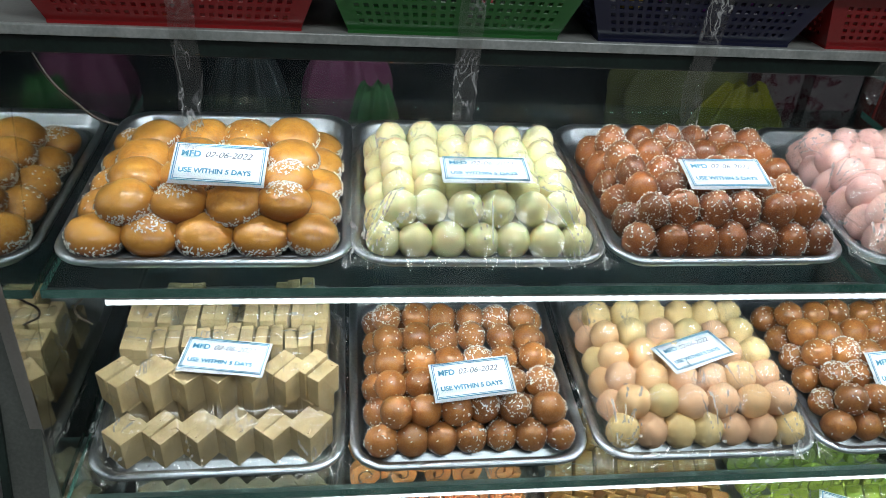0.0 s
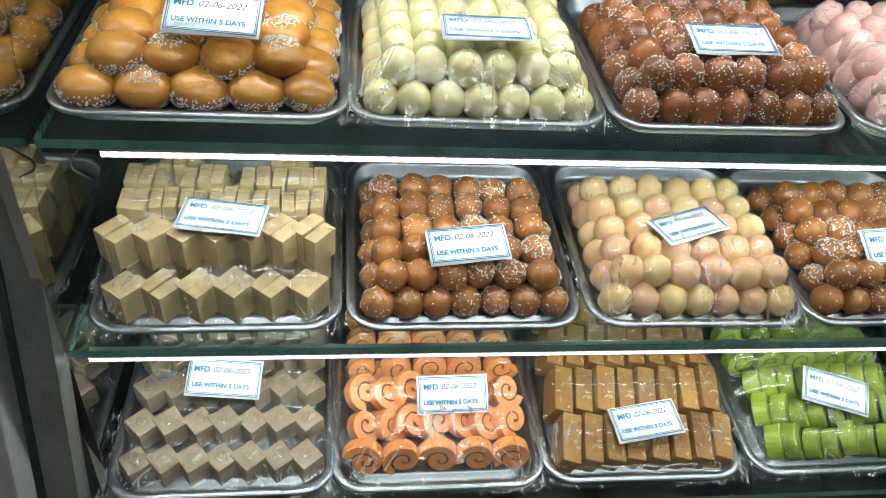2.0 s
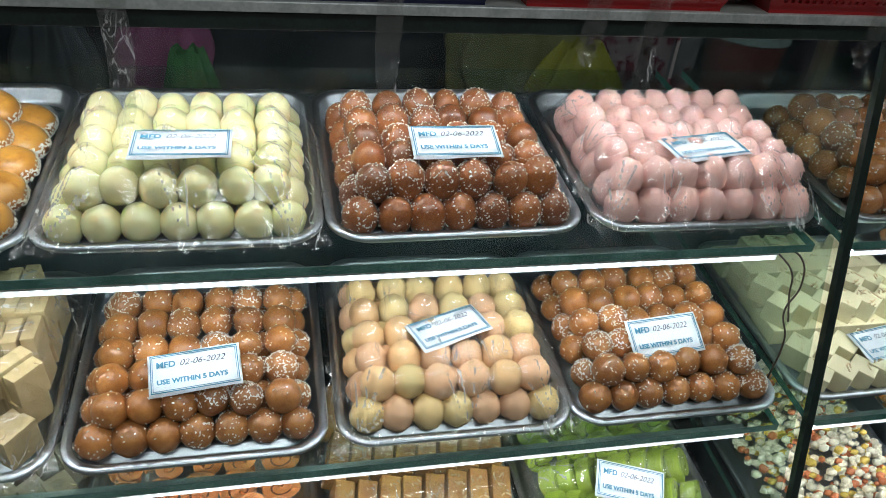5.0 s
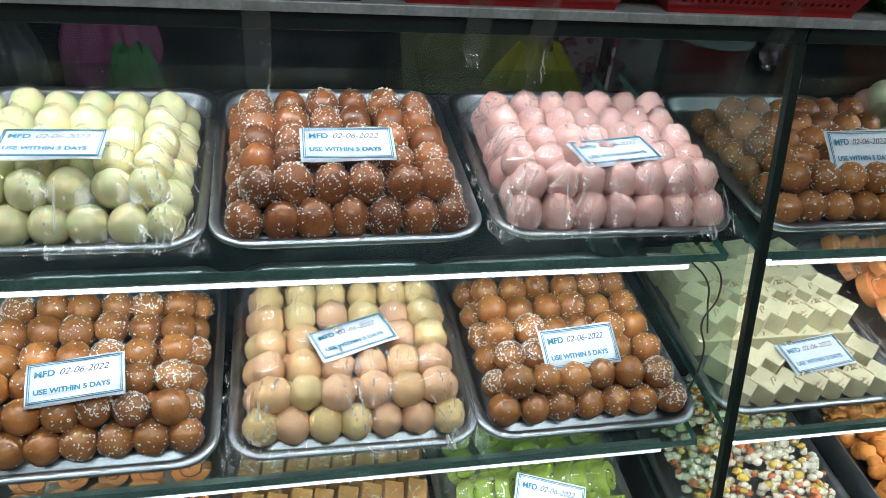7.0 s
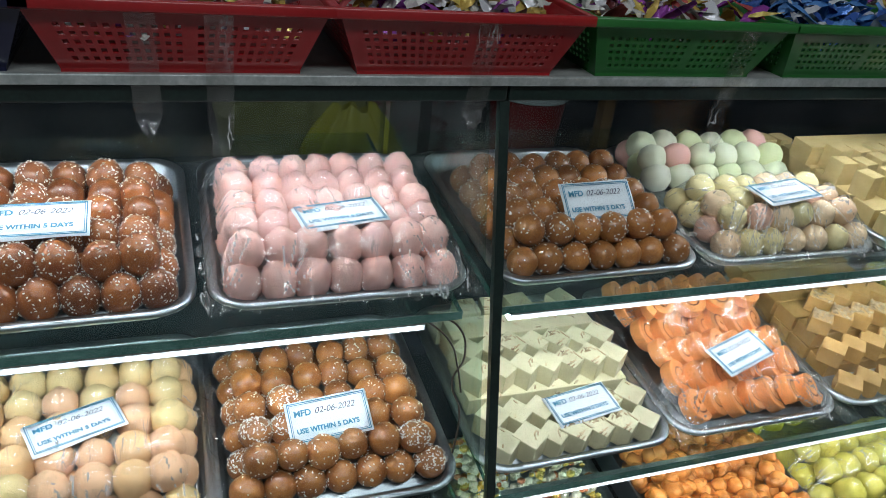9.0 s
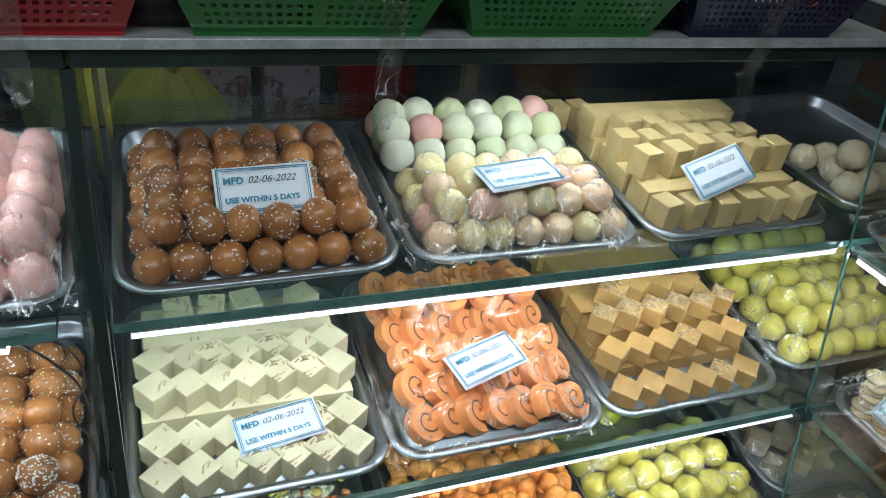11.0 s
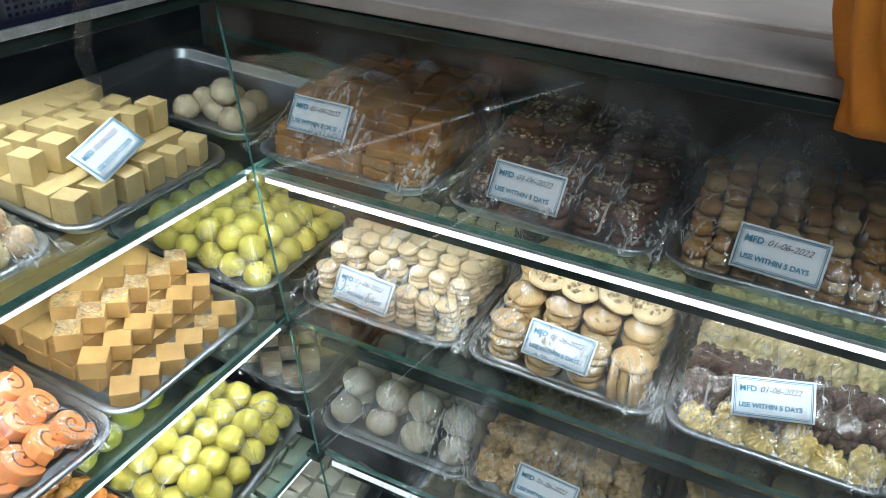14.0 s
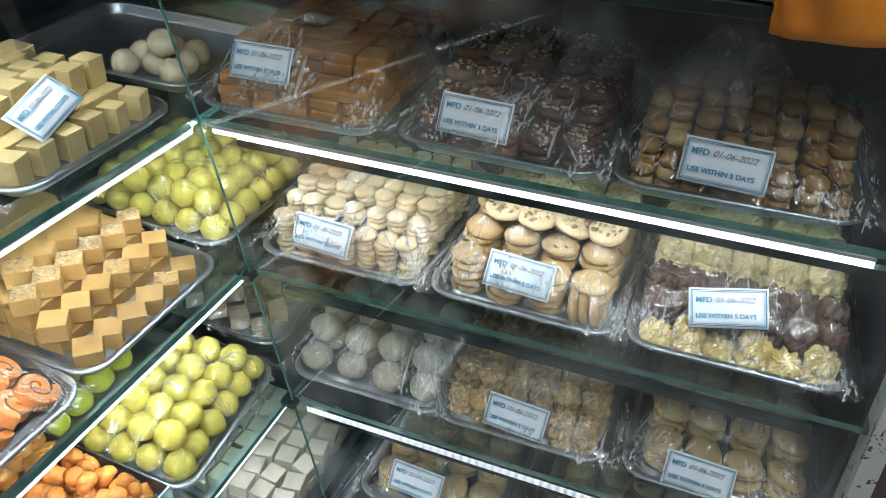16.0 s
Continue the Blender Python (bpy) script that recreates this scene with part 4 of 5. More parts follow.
PINK = [ball_mesh("pink_ball", 0.0190, M_PINK, 1.26, 190, s, 0.10, M_PINK, 0.0015, u=22, v=14) for s in range(5)]
PEACH = [ball_mesh("peach_ball", 0.0192, M_PEACH, 1.12, 150, s, 0.08, M_PEACH, 0.0014) for s in range(5)]
PASTEL = [ball_mesh("pastel_ball", 0.0215, M_PASTEL, 1.0, 30, s, 0.07, M_PASTEL, 0.0014) for s in range(4)]
PASTEL2 = [ball_mesh("pastel_ball", 0.0185, M_PASTEL2, 1.0, 40, s, 0.06, M_PASTEL2, 0.0014) for s in range(4)]
LIME = [ball_mesh("lime_ball", 0.0215, M_LIME, 0.95, 60, s, 0.09, M_LIME, 0.0022) for s in range(4)]
YELLOW = [ball_mesh("yellow_ball", 0.0225, M_YELLOW, 0.96, 40, s, 0.06, M_YELLOW, 0.0022) for s in range(2)]
PALE = [ball_mesh("pale_ball", 0.0210, M_CREAMBALL, 0.96, 50, s, 0.07, M_CREAMBALL, 0.002) for s in range(3)]

# ---- upper shelf, west case ----
MA = [at(x, 0.872, Z_A, a) for x, a in ((0.132, 0.0), (0.415, -0.5), (0.693, 0.6), (0.978, -0.4), (1.283, 0.3), (1.567, -0.6), (1.857, 0.8))]
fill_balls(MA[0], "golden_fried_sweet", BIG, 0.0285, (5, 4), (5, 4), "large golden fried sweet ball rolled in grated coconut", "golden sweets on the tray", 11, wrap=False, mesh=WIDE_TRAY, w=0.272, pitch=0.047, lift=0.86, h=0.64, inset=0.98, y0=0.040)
TWO, DEEP = (7, 6), (6, 5)
fill_balls(MA[1], "cream_cheese_ball", CREAM, 0.0178, TWO, DEEP, "smooth pale cream cheese ball in a wrapped tray", "cream balls on the tray", 12, tall=1.1, lift=1.55)
fill_balls(MA[2], "dark_fried_sweet", DARKJ, 0.0178, TWO, DEEP, "dark brown fried ball speckled with coconut", "dark sweets on the tray", 13, wrap=False, lift=1.6)
fill_balls(MA[3], "pink_coconut_ball", PINK, 0.0178, (7, 7), DEEP, "fuzzy pale pink coconut ball in a wrapped tray", "pink balls on the tray", 14, tall=1.2, lift=1.5, inset=0.3)
fill_balls(MA[4], "brown_fried_sweet", JAMUN, 0.0182, TWO, DEEP, "brown syrupy fried ball with coconut flakes", "brown sweets on the upper corner tray", 15, wrap=False)
# pastel balls: a bare tier behind a wrapped tier
rnd = random.Random(16)
tray(MA[5])
pf = heap((7, 6), (4, 3), 0.0182, 0.030, rnd, pitch=0.037)
put("pastel_sweet_ball", PASTEL2, MA[5], pf, "soft pastel yellow or peach sweet ball under film", "sweet", "pastel balls under film", rnd)
film(MA[5], tops(pf, 0.0182), seed=16, wrinkle=0.0028, d=0.185, fans=14, material=M_BAG)
pb = [(x, y, z) for x, y, z in heap((6, 6), (3, 2), 0.0215, 0.200, rnd, w=0.25, inset=0.1, lift=0.95, back=0.55)]
put("pastel_sweet_ball", PASTEL, MA[5], pb, "soft pale green, white or pink sweet ball, unwrapped", "sweet", "pastel balls behind the film", rnd)
# milk cake cubes stepped up to the back
rnd = random.Random(17)
CUBE_M = [block_mesh("milk_cake_cube", 0.029, 0.029, 0.037, M_MILKCAKE, s, 0.0012) for s in range(4)]
SLAB_M = [block_mesh("milk_cake_slab", 0.235, 0.041, 0.032, M_MILKCAKE, s + 7, 0.0012) for s in range(2)]
tray(MA[6])
pl = []
FL = 0.007  # the tray floor
for y, z, xs in ((0.042, FL, [-0.105 + 0.040 * i for i in range(6)]), (0.108, FL + 0.032, (-0.098, -0.056, 0.055, 0.094)), (0.122, FL + 0.032, (-0.012, 0.022)), (0.150, FL + 0.032, [-0.110 + 0.037 * i for i in range(6)]),
                 (0.186, FL + 0.034, [-0.085 + 0.034 * i for i in range(5)])):
    for x in xs:
        pl.append((x + rnd.uniform(-0.003, 0.003), y + rnd.uniform(-0.003, 0.003), z, 8 + rnd.uniform(-9, 9), 0, 0))
put("milk_cake_cube", CUBE_M, MA[6], pl, "crumbly pale yellow milk cake cube", "sweet", "milk cake cubes", rnd)
slabs = [(0.0, y, FL + 0.0, 0) for y in (0.090, 0.132, 0.174, 0.216)] + [(-0.01, 0.222, FL + 0.0325, 0), (0.01, 0.258, FL, 0)]
for x, y, z, a in slabs:
    put("milk_cake_slab", SLAB_M, MA[6], [(x + rnd.uniform(-0.003, 0.003), y, z, rnd.uniform(-1, 1) + a, 0, 0)], "long crumbly milk cake slab", "sweet", "milk cake slabs", rnd)
put("milk_cake_cube", CUBE_M, MA[6], [(-0.126, 0.296, FL, 4, 0, 0), (-0.090, 0.298, FL, 9, 0, 0)], "crumbly pale yellow milk cake cube", "sweet", "milk cake cubes", rnd)
# pale balls at the inner corner
M8 = at(2.17, 0.90, Z_A, 6)
tray(M8)
put("pale_sweet_ball", PALE, M8, [(-0.10, 0.05, 0.022), (-0.058, 0.055, 0.022), (-0.078, 0.09, 0.022), (-0.02, 0.06, 0.022), (-0.10, 0.13, 0.022), (-0.06, 0.125, 0.022), (-0.08, 0.075, 0.055), (-0.02, 0.10, 0.022)],
    "pale crumbly sweet ball", "sweet", "pale balls in the corner", random.Random(3))

# ---- middle shelf, west and corner cases ----
MB = [at(x, y, Z_B, a) for x, y, a in ((0.135, 0.805, 0.6), (0.415, 0.805, 0.2), (0.698, 0.806, -0.4), (0.970, 0.805, 0.3), (1.270, 0.812, 0.5), (1.547, 0.814, -0.6), (1.825, 0.818, 0.4), (2.115, 0.842, 0.0))]
rnd = random.Random(21)
SLICE = [block_mesh("burfi_slice", 0.0365, 0.0172, 0.041, M_BURFI, s, 0.001, 1) for s in range(5)]
THIN = [block_mesh("burfi_slice", 0.0365, 0.0150, 0.041, M_BURFI, s + 9, 0.001, 1) for s in range(5)]
tray(MB[0])


def diamonds(M, n, y, z, size, rnd, meshes, name, label, group, per=3, x_half=0.112, yaw=42, thick=0.0125):
    """A row of stood-up slices, grouped in threes as diamonds."""
    pl = []
    for i in range(n):
        cx = -x_half + 0.018 + i * (2 * x_half - 0.036) / (n - 1)
        for k in range(per):
            o = (k - (per - 1) / 2) * thick
            a = radians(yaw)
            pl.append((cx - o * math.sin(a), y + o * math.cos(a), z, yaw + rnd.uniform(-2, 2), rnd.uniform(-1, 1), 0))
    put(name, meshes, M, pl, label, "sweet", group, rnd)
    return pl


P = []
lab = "smooth beige milk fudge slice stood on edge"
g2 = dict(per=2, yaw=50, thick=0.0178)
P += diamonds(MB[0], 6, 0.046, 0.007, 0.036, rnd, SLICE, "burfi_slice", lab, "beige fudge slices", x_half=0.116, **g2)
P += diamonds(MB[0], 7, 0.094, 0.007, 0.036, rnd, SLICE, "burfi_slice", lab, "beige fudge slices", x_half=0.118, **g2)
P += diamonds(MB[0], 7, 0.090, 0.049, 0.036, rnd, SLICE, "burfi_slice", lab, "beige fudge slices", x_half=0.124, **g2)
for y, z, xs in ((0.142, 0.007, range(14)), (0.142, 0.049, range(14)), (0.186, 0.007, range(14)), (0.186, 0.049, (0, 1, 2, 4, 5, 6, 8, 9.2, 10.3, 11.3, 12.3, 13.2)), (0.232, 0.007, range(14)), (0.226, 0.049, (2, 3, 4, 10, 11, 12))):
    pl = [(-0.108 + i * 0.0166, y + rnd.uniform(-0.004, 0.004), z, 90 + rnd.uniform(-4, 4), rnd.uniform(-2, 2), 0) for i in xs]
    put("burfi_slice", THIN, MB[0], pl, lab, "sweet", "beige fudge slices", rnd)
    P += pl
film(MB[0], [(p[0], p[1], p[2] + 0.042, 0.02) for p in P], seed=21, slope=2.2)
fill_balls(MB[1], "brown_fried_sweet", JAMUN, 0.0178, TWO, DEEP, "brown syrupy fried ball with coconut flakes", "brown sweets on the middle tray", 22, wrap=False, y0=0.036)
fill_balls(MB[2], "peach_coconut_ball", PEACH, 0.0180, (7, 6), DEEP, "fuzzy peach or yellow coconut ball in a wrapped tray", "peach balls on the tray", 23, wrinkle=0.003, y0=0.036, tall=1.1, inset=0.6)
fill_balls(MB[3], "brown_fried_sweet", JAMUN, 0.0178, TWO, DEEP, "brown syrupy fried ball with coconut flakes", "brown sweets beside the partition", 24, wrap=False, y0=0.036)
# white nut fudge, stepped rows of diamonds
rnd = random.Random(25)
WB = [block_mesh("white_fudge_block", 0.0325, 0.0335, 0.030, M_WHITEB, s, 0.0010, c) for s, c in ((0, 3), (1, 16), (2, 0), (3, 24), (4, 2))]
WSLAB = [block_mesh("white_fudge_slab", 0.226, 0.046, 0.024, M_WHITEB, s + 20, 0.0010, 14) for s in range(3)]
tray(MB[4])


def steps(M, meshes, name, label, group, rnd, rows, n, size, dz, y0, dy, yaw=45, x_half=0.105, base=0.003, support=True, shift=0.0):
    pl = []
    for j in range(rows):
        z = base + dz * j
        for i in range(n):
            x = -x_half + i * 2 * x_half / (n - 1) + (shift if j % 2 else 0) * (x_half / (n - 1))
            pl.append((x + rnd.uniform(-0.0015, 0.0015), y0 + dy * j, z, yaw + rnd.uniform(-4, 4), 0, 0))
            if support and j > 0 and z > size:
                pl.append((x, y0 + dy * j + 0.004, max(base, z - size), yaw, 0, 0))
    put(name, meshes, M, pl, label, "sweet", group, rnd)
    return pl


lab = "greenish-white fudge block flecked with nuts"
pl = [(-0.100 + 0.0333 * i + rnd.uniform(-0.0015, 0.0015), y, z, 38 + rnd.uniform(-4, 4), 0, 0) for y, z in ((0.034, 0.007), (0.076, 0.008), (0.134, 0.031), (0.175, 0.032)) for i in range(7)]
pl += [(x, 0.262, 0.031, a, 0, 0) for x, a in ((-0.07, 4), (-0.03, -6), (0.012, 9), (0.082, 24))]
put("white_fudge_block", WB, MB[4], pl, lab, "sweet", "white nut fudge blocks", rnd)
for y, z in ((0.132, 0.007), (0.178, 0.007), (0.224, 0.007), (0.270, 0.007), (0.224, 0.0315)):
    put("white_fudge_slab", WSLAB, MB[4], [(rnd.uniform(-0.003, 0.003), y, z, rnd.uniform(-1, 1), 0, 0)], "long greenish-white fudge slab flecked with nuts", "sweet", "white fudge slabs", rnd)
# orange rolls under film
OR = [roll_mesh("orange_roll", 0.0285, 0.0175, M_ORANGE, M_FILLO, seed=s) for s in range(4)]
GR = [roll_mesh("green_roll", 0.0285, 0.0200, M_GREEN, M_FILLG, seed=s) for s in range(4)]


def rolls(M, meshes, name, label, group, rnd, seed, pairs=(), faced=(), rows=6, n=7, lean=40, tip=38):
    """Rows of roll slices leaning on one another; faced rows lie with the spiral to the front, pairs lie flat on top."""
    tray(M)
    pl, hs = [], []
    for j in range(rows):
        y, z = 0.044 + j * 0.045, 0.031 + min(j, 2) * 0.007
        if j in faced:
            for i in range(5):
                x = -0.096 + i * 0.048
                pl.append((x, y, z - 0.004, -90 + rnd.uniform(-6, 6), rnd.uniform(-20, 20), 76 + rnd.uniform(-4, 4)))
                hs.append((x, y, z + 0.022, 0.02))
            continue
        for i in range(n):
            x = -0.096 + i * 0.192 / (n - 1) + rnd.uniform(-0.002, 0.002)
            pl.append((x, y + rnd.uniform(-0.003, 0.003), z, -lean + rnd.uniform(-6, 6), rnd.uniform(-9, 9), tip + rnd.uniform(-5, 5)))
            hs.append((x, y, z + 0.022, 0.02))
    for x, y in pairs:
        for k in (0, 1):
            pl.append((x + 0.052 * k, y + 0.004 * k, 0.080, -90, 40 + 150 * k, 18))
        hs.append((x + 0.02, y, 0.102, 0.045))
    for x, y, z, yaw, spin, tilt in pl:
        thing(name, rnd.choice(meshes), M @ pose(x, y, z) @ pose(0, 0, 0, 0, 0, yaw) @ pose(0, 0, 0, 0, tilt, 0) @ pose(0, 0, 0, 0, 0, spin), label, "sweet", group)
    film(M, hs, seed=seed, wrinkle=0.003, slope=1.2)


rolls(MB[5], OR, "orange_sweet_roll", "orange sweet roll slice with a dark spiral filling", "orange rolls on the corner tray", random.Random(26), 26, pairs=((-0.075, 0.190), (0.03, 0.196)))
# tan fudge cubes on slabs
rnd = random.Random(27)
TN = [block_mesh("tan_fudge_cube", 0.0345, 0.0345, 0.027, M_TAN, s, 0.0012, c) for s, c in ((1, 0), (2, 0), (3, 30), (4, 0))]
TNN = [block_mesh("tan_fudge_cube", 0.032, 0.032, 0.026, M_TAN, s, 0.0012, 46) for s in (5, 6)]
TS = [block_mesh("tan_fudge_slab", 0.225, 0.040, 0.026, M_TAN, s + 3, 0.0012) for s in range(2)]
tray(MB[6])
lab = "caramel-brown milk fudge cube, some topped with nuts"
put("tan_fudge_cube", TN, MB[6], [(-0.098 + i * 0.038, 0.038 + rnd.uniform(-0.003, 0.003), 0.003, 42 + rnd.uniform(-5, 5), 0, 0) for i in range(6)], lab, "sweet", "tan fudge cubes", rnd)
put("tan_fudge_slab", TS, MB[6], [(0, 0.092 + 0.042 * j, 0.003 + 0.0265 * k, rnd.uniform(-1, 1), 0, 0) for j in range(6) for k in range(min(j + 1, 2))], "long caramel-brown milk fudge slab", "sweet", "tan fudge slabs", rnd)
put("tan_fudge_cube", TN, MB[6], [(-0.098 + i * 0.039, 0.088 + rnd.uniform(-0.003, 0.003), 0.030, 40 + rnd.uniform(-5, 5), 0, 0) for i in range(6)], lab, "sweet", "tan fudge cubes", rnd)
put("tan_fudge_cube", TNN, MB[6], [(-0.098 + i * 0.039, 0.128 + rnd.uniform(-0.003, 0.003), 0.057, 40 + rnd.uniform(-5, 5), 0, 0) for i in range(6)], lab, "sweet", "tan fudge cubes", rnd)
put("tan_fudge_cube", TN, MB[6], [(-0.06 + i * 0.039, 0.172 + rnd.uniform(-0.003, 0.003), 0.057, 40 + rnd.uniform(-5, 5), 0, 0) for i in range(4)], lab, "sweet", "tan fudge cubes", rnd)
fill_balls(MB[7], "lime_sweet_ball", LIME, 0.0210, (6, 5), (6, 5), "lime-yellow crumbly sweet ball under film", "lime balls in the corner", 28, wrinkle=0.004, pitch=0.044, w=0.25)

# ---- lower shelf, west and corner cases ----
MC = [at(x, y, Z_C, a) for x, y, a in ((0.125, 0.748, 0.4), (0.397, 0.748, 0.0), (0.669, 0.75, -0.5), (0.955, 0.752, 0.6), (1.280, 0.756, 0.0), (1.575, 0.76, 0.0), (1.860, 0.765, 5.0))]
rnd = random.Random(31)
B2 = [block_mesh("pale_fudge_block", 0.031, 0.033, 0.032, M_BURFI2, s, 0.0012, 3) for s in range(4)]
tray(MC[0])
pl = steps(MC[0], B2, "pale_fudge_block", "pale brown milk fudge block set cornerwise under film", "pale fudge blocks", rnd, 5, 7, 0.030, 0.007, 0.044, 0.050, shift=0.0, x_half=0.102, base=0.007, yaw=40)
film(MC[0], [(p[0], p[1], p[2] + 0.031, 0.02) for p in pl], seed=31, slope=2.0)
rolls(MC[1], OR, "orange_sweet_roll", "orange sweet roll slice with a dark spiral filling", "orange rolls on the lower tray", random.Random(32), 32, faced=(0, 3, 4))
rnd = random.Random(33)
MY = [block_mesh("gram_fudge_bar", 0.026, 0.066, 0.040, M_MYSORE, s, 0.0016, 10) for s in range(5)]
tray(MC[2])
pl = [(-0.104 + i * 0.030, 0.060 + j * 0.070, 0.004 + 0.012 * j, -8 + rnd.uniform(-3, 3), 10, 12) for j in range(4) for i in range(8)]
put("gram_fudge_bar", MY, MC[2], pl, "porous golden-brown gram flour fudge bar", "sweet", "gram fudge bars", rnd)
film(MC[2], [(p[0], p[1], p[2] + 0.045, 0.03) for p in pl], seed=33, slope=1.6)
rolls(MC[3], GR, "green_sweet_roll", "green sweet roll slice with a dark spiral filling", "green rolls on the tray", random.Random(34), 34, faced=(3, 4, 5), n=8, lean=25, tip=55)


def scatter(M, name, label, material, seed, count, size, heapz, w=TW - 0.05, d=TD - 0.05, lumps=1, category="sweet"):
    """A loose heap of small bits, too many to count."""
    rnd = random.Random(seed)
    bm = bmesh.new()
    for _ in range(count):
        x, y = rnd.uniform(-w / 2, w / 2), rnd.uniform(0.025, 0.025 + d)
        top = heapz * (1 - 0.45 * abs(2 * x / w) ** 3) * min(1, 0.55 + (y / d))
        z = 0.006 + top * rnd.uniform(0.55, 1.0)
        base = Vector((x, y, z))
        for k in range(lumps):
            s = size * rnd.uniform(0.7, 1.25)
            c = base + Vector((rnd.uniform(-1, 1), rnd.uniform(-1, 1), rnd.uniform(-0.6, 0.6))) * size * (0.8 if lumps > 1 else 0)
            vs = bmesh.ops.create_icosphere(bm, subdivisions=1 if lumps == 1 else 2, radius=s)["verts"]
            for v in vs:
                v.co = Vector((v.co.x * 1.25, v.co.y, v.co.z * 0.9)) * (1 + 0.28 * noise.noise(v.co * 90 + base * 40)) + c
    return thing(name, mesh_of(bm, name, [material]), M, label, category, kind="stuff")


tray(MC[4])
scatter(MC[4], "candy_mix", "heap of small white, orange and yellow candied bits", M_CANDY, 35, 900, 0.0058, 0.055)
bm = bmesh.new()
for b in ((-0.138, 0.138, 0.0, 0.003, 0, 0.045), (-0.138, 0.138, 0.337, 0.34, 0, 0.045), (-0.138, -0.135, 0.003, 0.337, 0, 0.045), (0.135, 0.138, 0.003, 0.337, 0, 0.045), (-0.138, 0.138, 0, 0.34, -0.001, 0.002)):
    box(bm, *b)
thing("steel_box_tray", mesh_of(bm, "steel_box_tray", [M_STEEL], False), MC[5] @ pose(0, 0.01, 0.002), "deep straight-sided steel tray", "tray")
FR = []
for s in range(5):
    rnd = random.Random(s)
    bm = bmesh.new()
    for k in range(5):
        vs = bmesh.ops.create_icosphere(bm, subdivisions=2, radius=rnd.uniform(0.009, 0.0145))["verts"]
        c = Vector((rnd.uniform(-1, 1), rnd.uniform(-1, 1), rnd.uniform(-0.6, 0.6))) * 0.010
        for v in vs:
            v.co = v.co * (1 + 0.3 * noise.noise(v.co * 120 + c * 90)) + c
    FR.append(mesh_of(bm, "orange_fritter", [M_PAKORA]))
rnd = random.Random(36)
put("orange_fritter", FR, MC[5], [(-0.112 + 0.028 * i + rnd.uniform(-0.005, 0.005), 0.035 + 0.029 * j + rnd.uniform(-0.005, 0.005), 0.045 + 0.012 * math.sin(i * 1.1) + rnd.uniform(-0.006, 0.01)) for j in range(10) for i in range(9)],
    "crisp orange fried lump in a heap", "snack", "orange fritters in the box tray", rnd, tilt=90)
scatter(MC[5] @ pose(0, 0.01, 0.002), "fritter_crumbs", "bed of orange fried crumbs", M_PAKORA, 37, 120, 0.013, 0.032, w=0.24, d=0.29, category="snack")
rnd = random.Random(38)
tray(MC[6])
pl = heap((6, 5), (4, 3), 0.0215, 0.034, rnd, w=0.25, pitch=0.044)
put("lime_sweet_ball", LIME, MC[6], pl, "lime-yellow crumbly sweet ball under film", "sweet", "lime balls on the lower tray", rnd)
film(MC[6], tops(pl, 0.0215), seed=38, wrinkle=0.004, d=0.21)
put("yellow_sweet_ball", YELLOW, MC[6], [(-0.10 + 0.05 * i, 0.245 + 0.047 * (j), 0.024) for i in range(4) for j in range(2)], "bright yellow smooth sweet ball", "sweet", "yellow balls behind the film", rnd)
MC8 = at(2.16, 0.80, Z_C, 0)
tray(MC8)
pl = steps(MC8, B2, "pale_fudge_block", "pale brown milk fudge block set cornerwise", "pale fudge blocks in the corner", random.Random(39), 5, 5, 0.030, 0.008, 0.05, 0.046)
film(MC8, [(p[0], p[1], p[2] + 0.031, 0.02) for p in pl], seed=39)

# ---- bottom shelf ----
MD = at(1.985, 0.685, Z_D, 0)
tray(MD)
WHC = [block_mesh("white_sweet_cube", 0.034, 0.034, 0.026, M_MERINGUE, s, 0.0015) for s in range(4)]
rnd = random.Random(41)
put("white_sweet_cube", WHC, MD, [(-0.10 + 0.039 * i + rnd.uniform(-0.003, 0.003), 0.045 + 0.040 * j, 0.003 + 0.027 * k, rnd.uniform(-14, 14), 0, 0) for i in range(6) for j in range(7) for k in range(2)], "plain white sweet cube", "sweet", "white cubes on the bottom tray", rnd)
MD2 = at(1.53, 0.69, Z_D, 0)
tray(MD2)
scatter(MD2, "fried_snack_mix", "heap of golden fried snack mix", M_COOKIE3, 42, 400, 0.008, 0.05, category="snack")

# ---- biscuits in the east case ----
EAST = -90


def em(x, y, z, a=0.0):
    return pose(x, y, z, 0, 0, EAST + a)


def bag(M, pieces, seed, label="crinkled clear bag pulled over a biscuit tray", extra=()):
    return film(M, list(pieces) + list(extra), seed=seed, wrinkle=0.006, material=M_BAG, name="plastic_bag", label=label, slope=1.1, lift=0.006, w=TW + 0.012, fans=16, step=0.0026)


MR = [em(2.012, 0.728, Z_A, 1), em(2.012, 0.432, Z_A, -1), em(2.010, 0.150, Z_A, 1)]
MS = [em(2.006, 0.662, Z_B, 0.5), em(2.006, 0.384, Z_B, -0.6), em(2.006, 0.104, Z_B, 0.4)]
MU = [em(1.988, 0.622, Z_C), em(1.988, 0.367, Z_C, 0.5), em(1.990, 0.074, Z_C)]
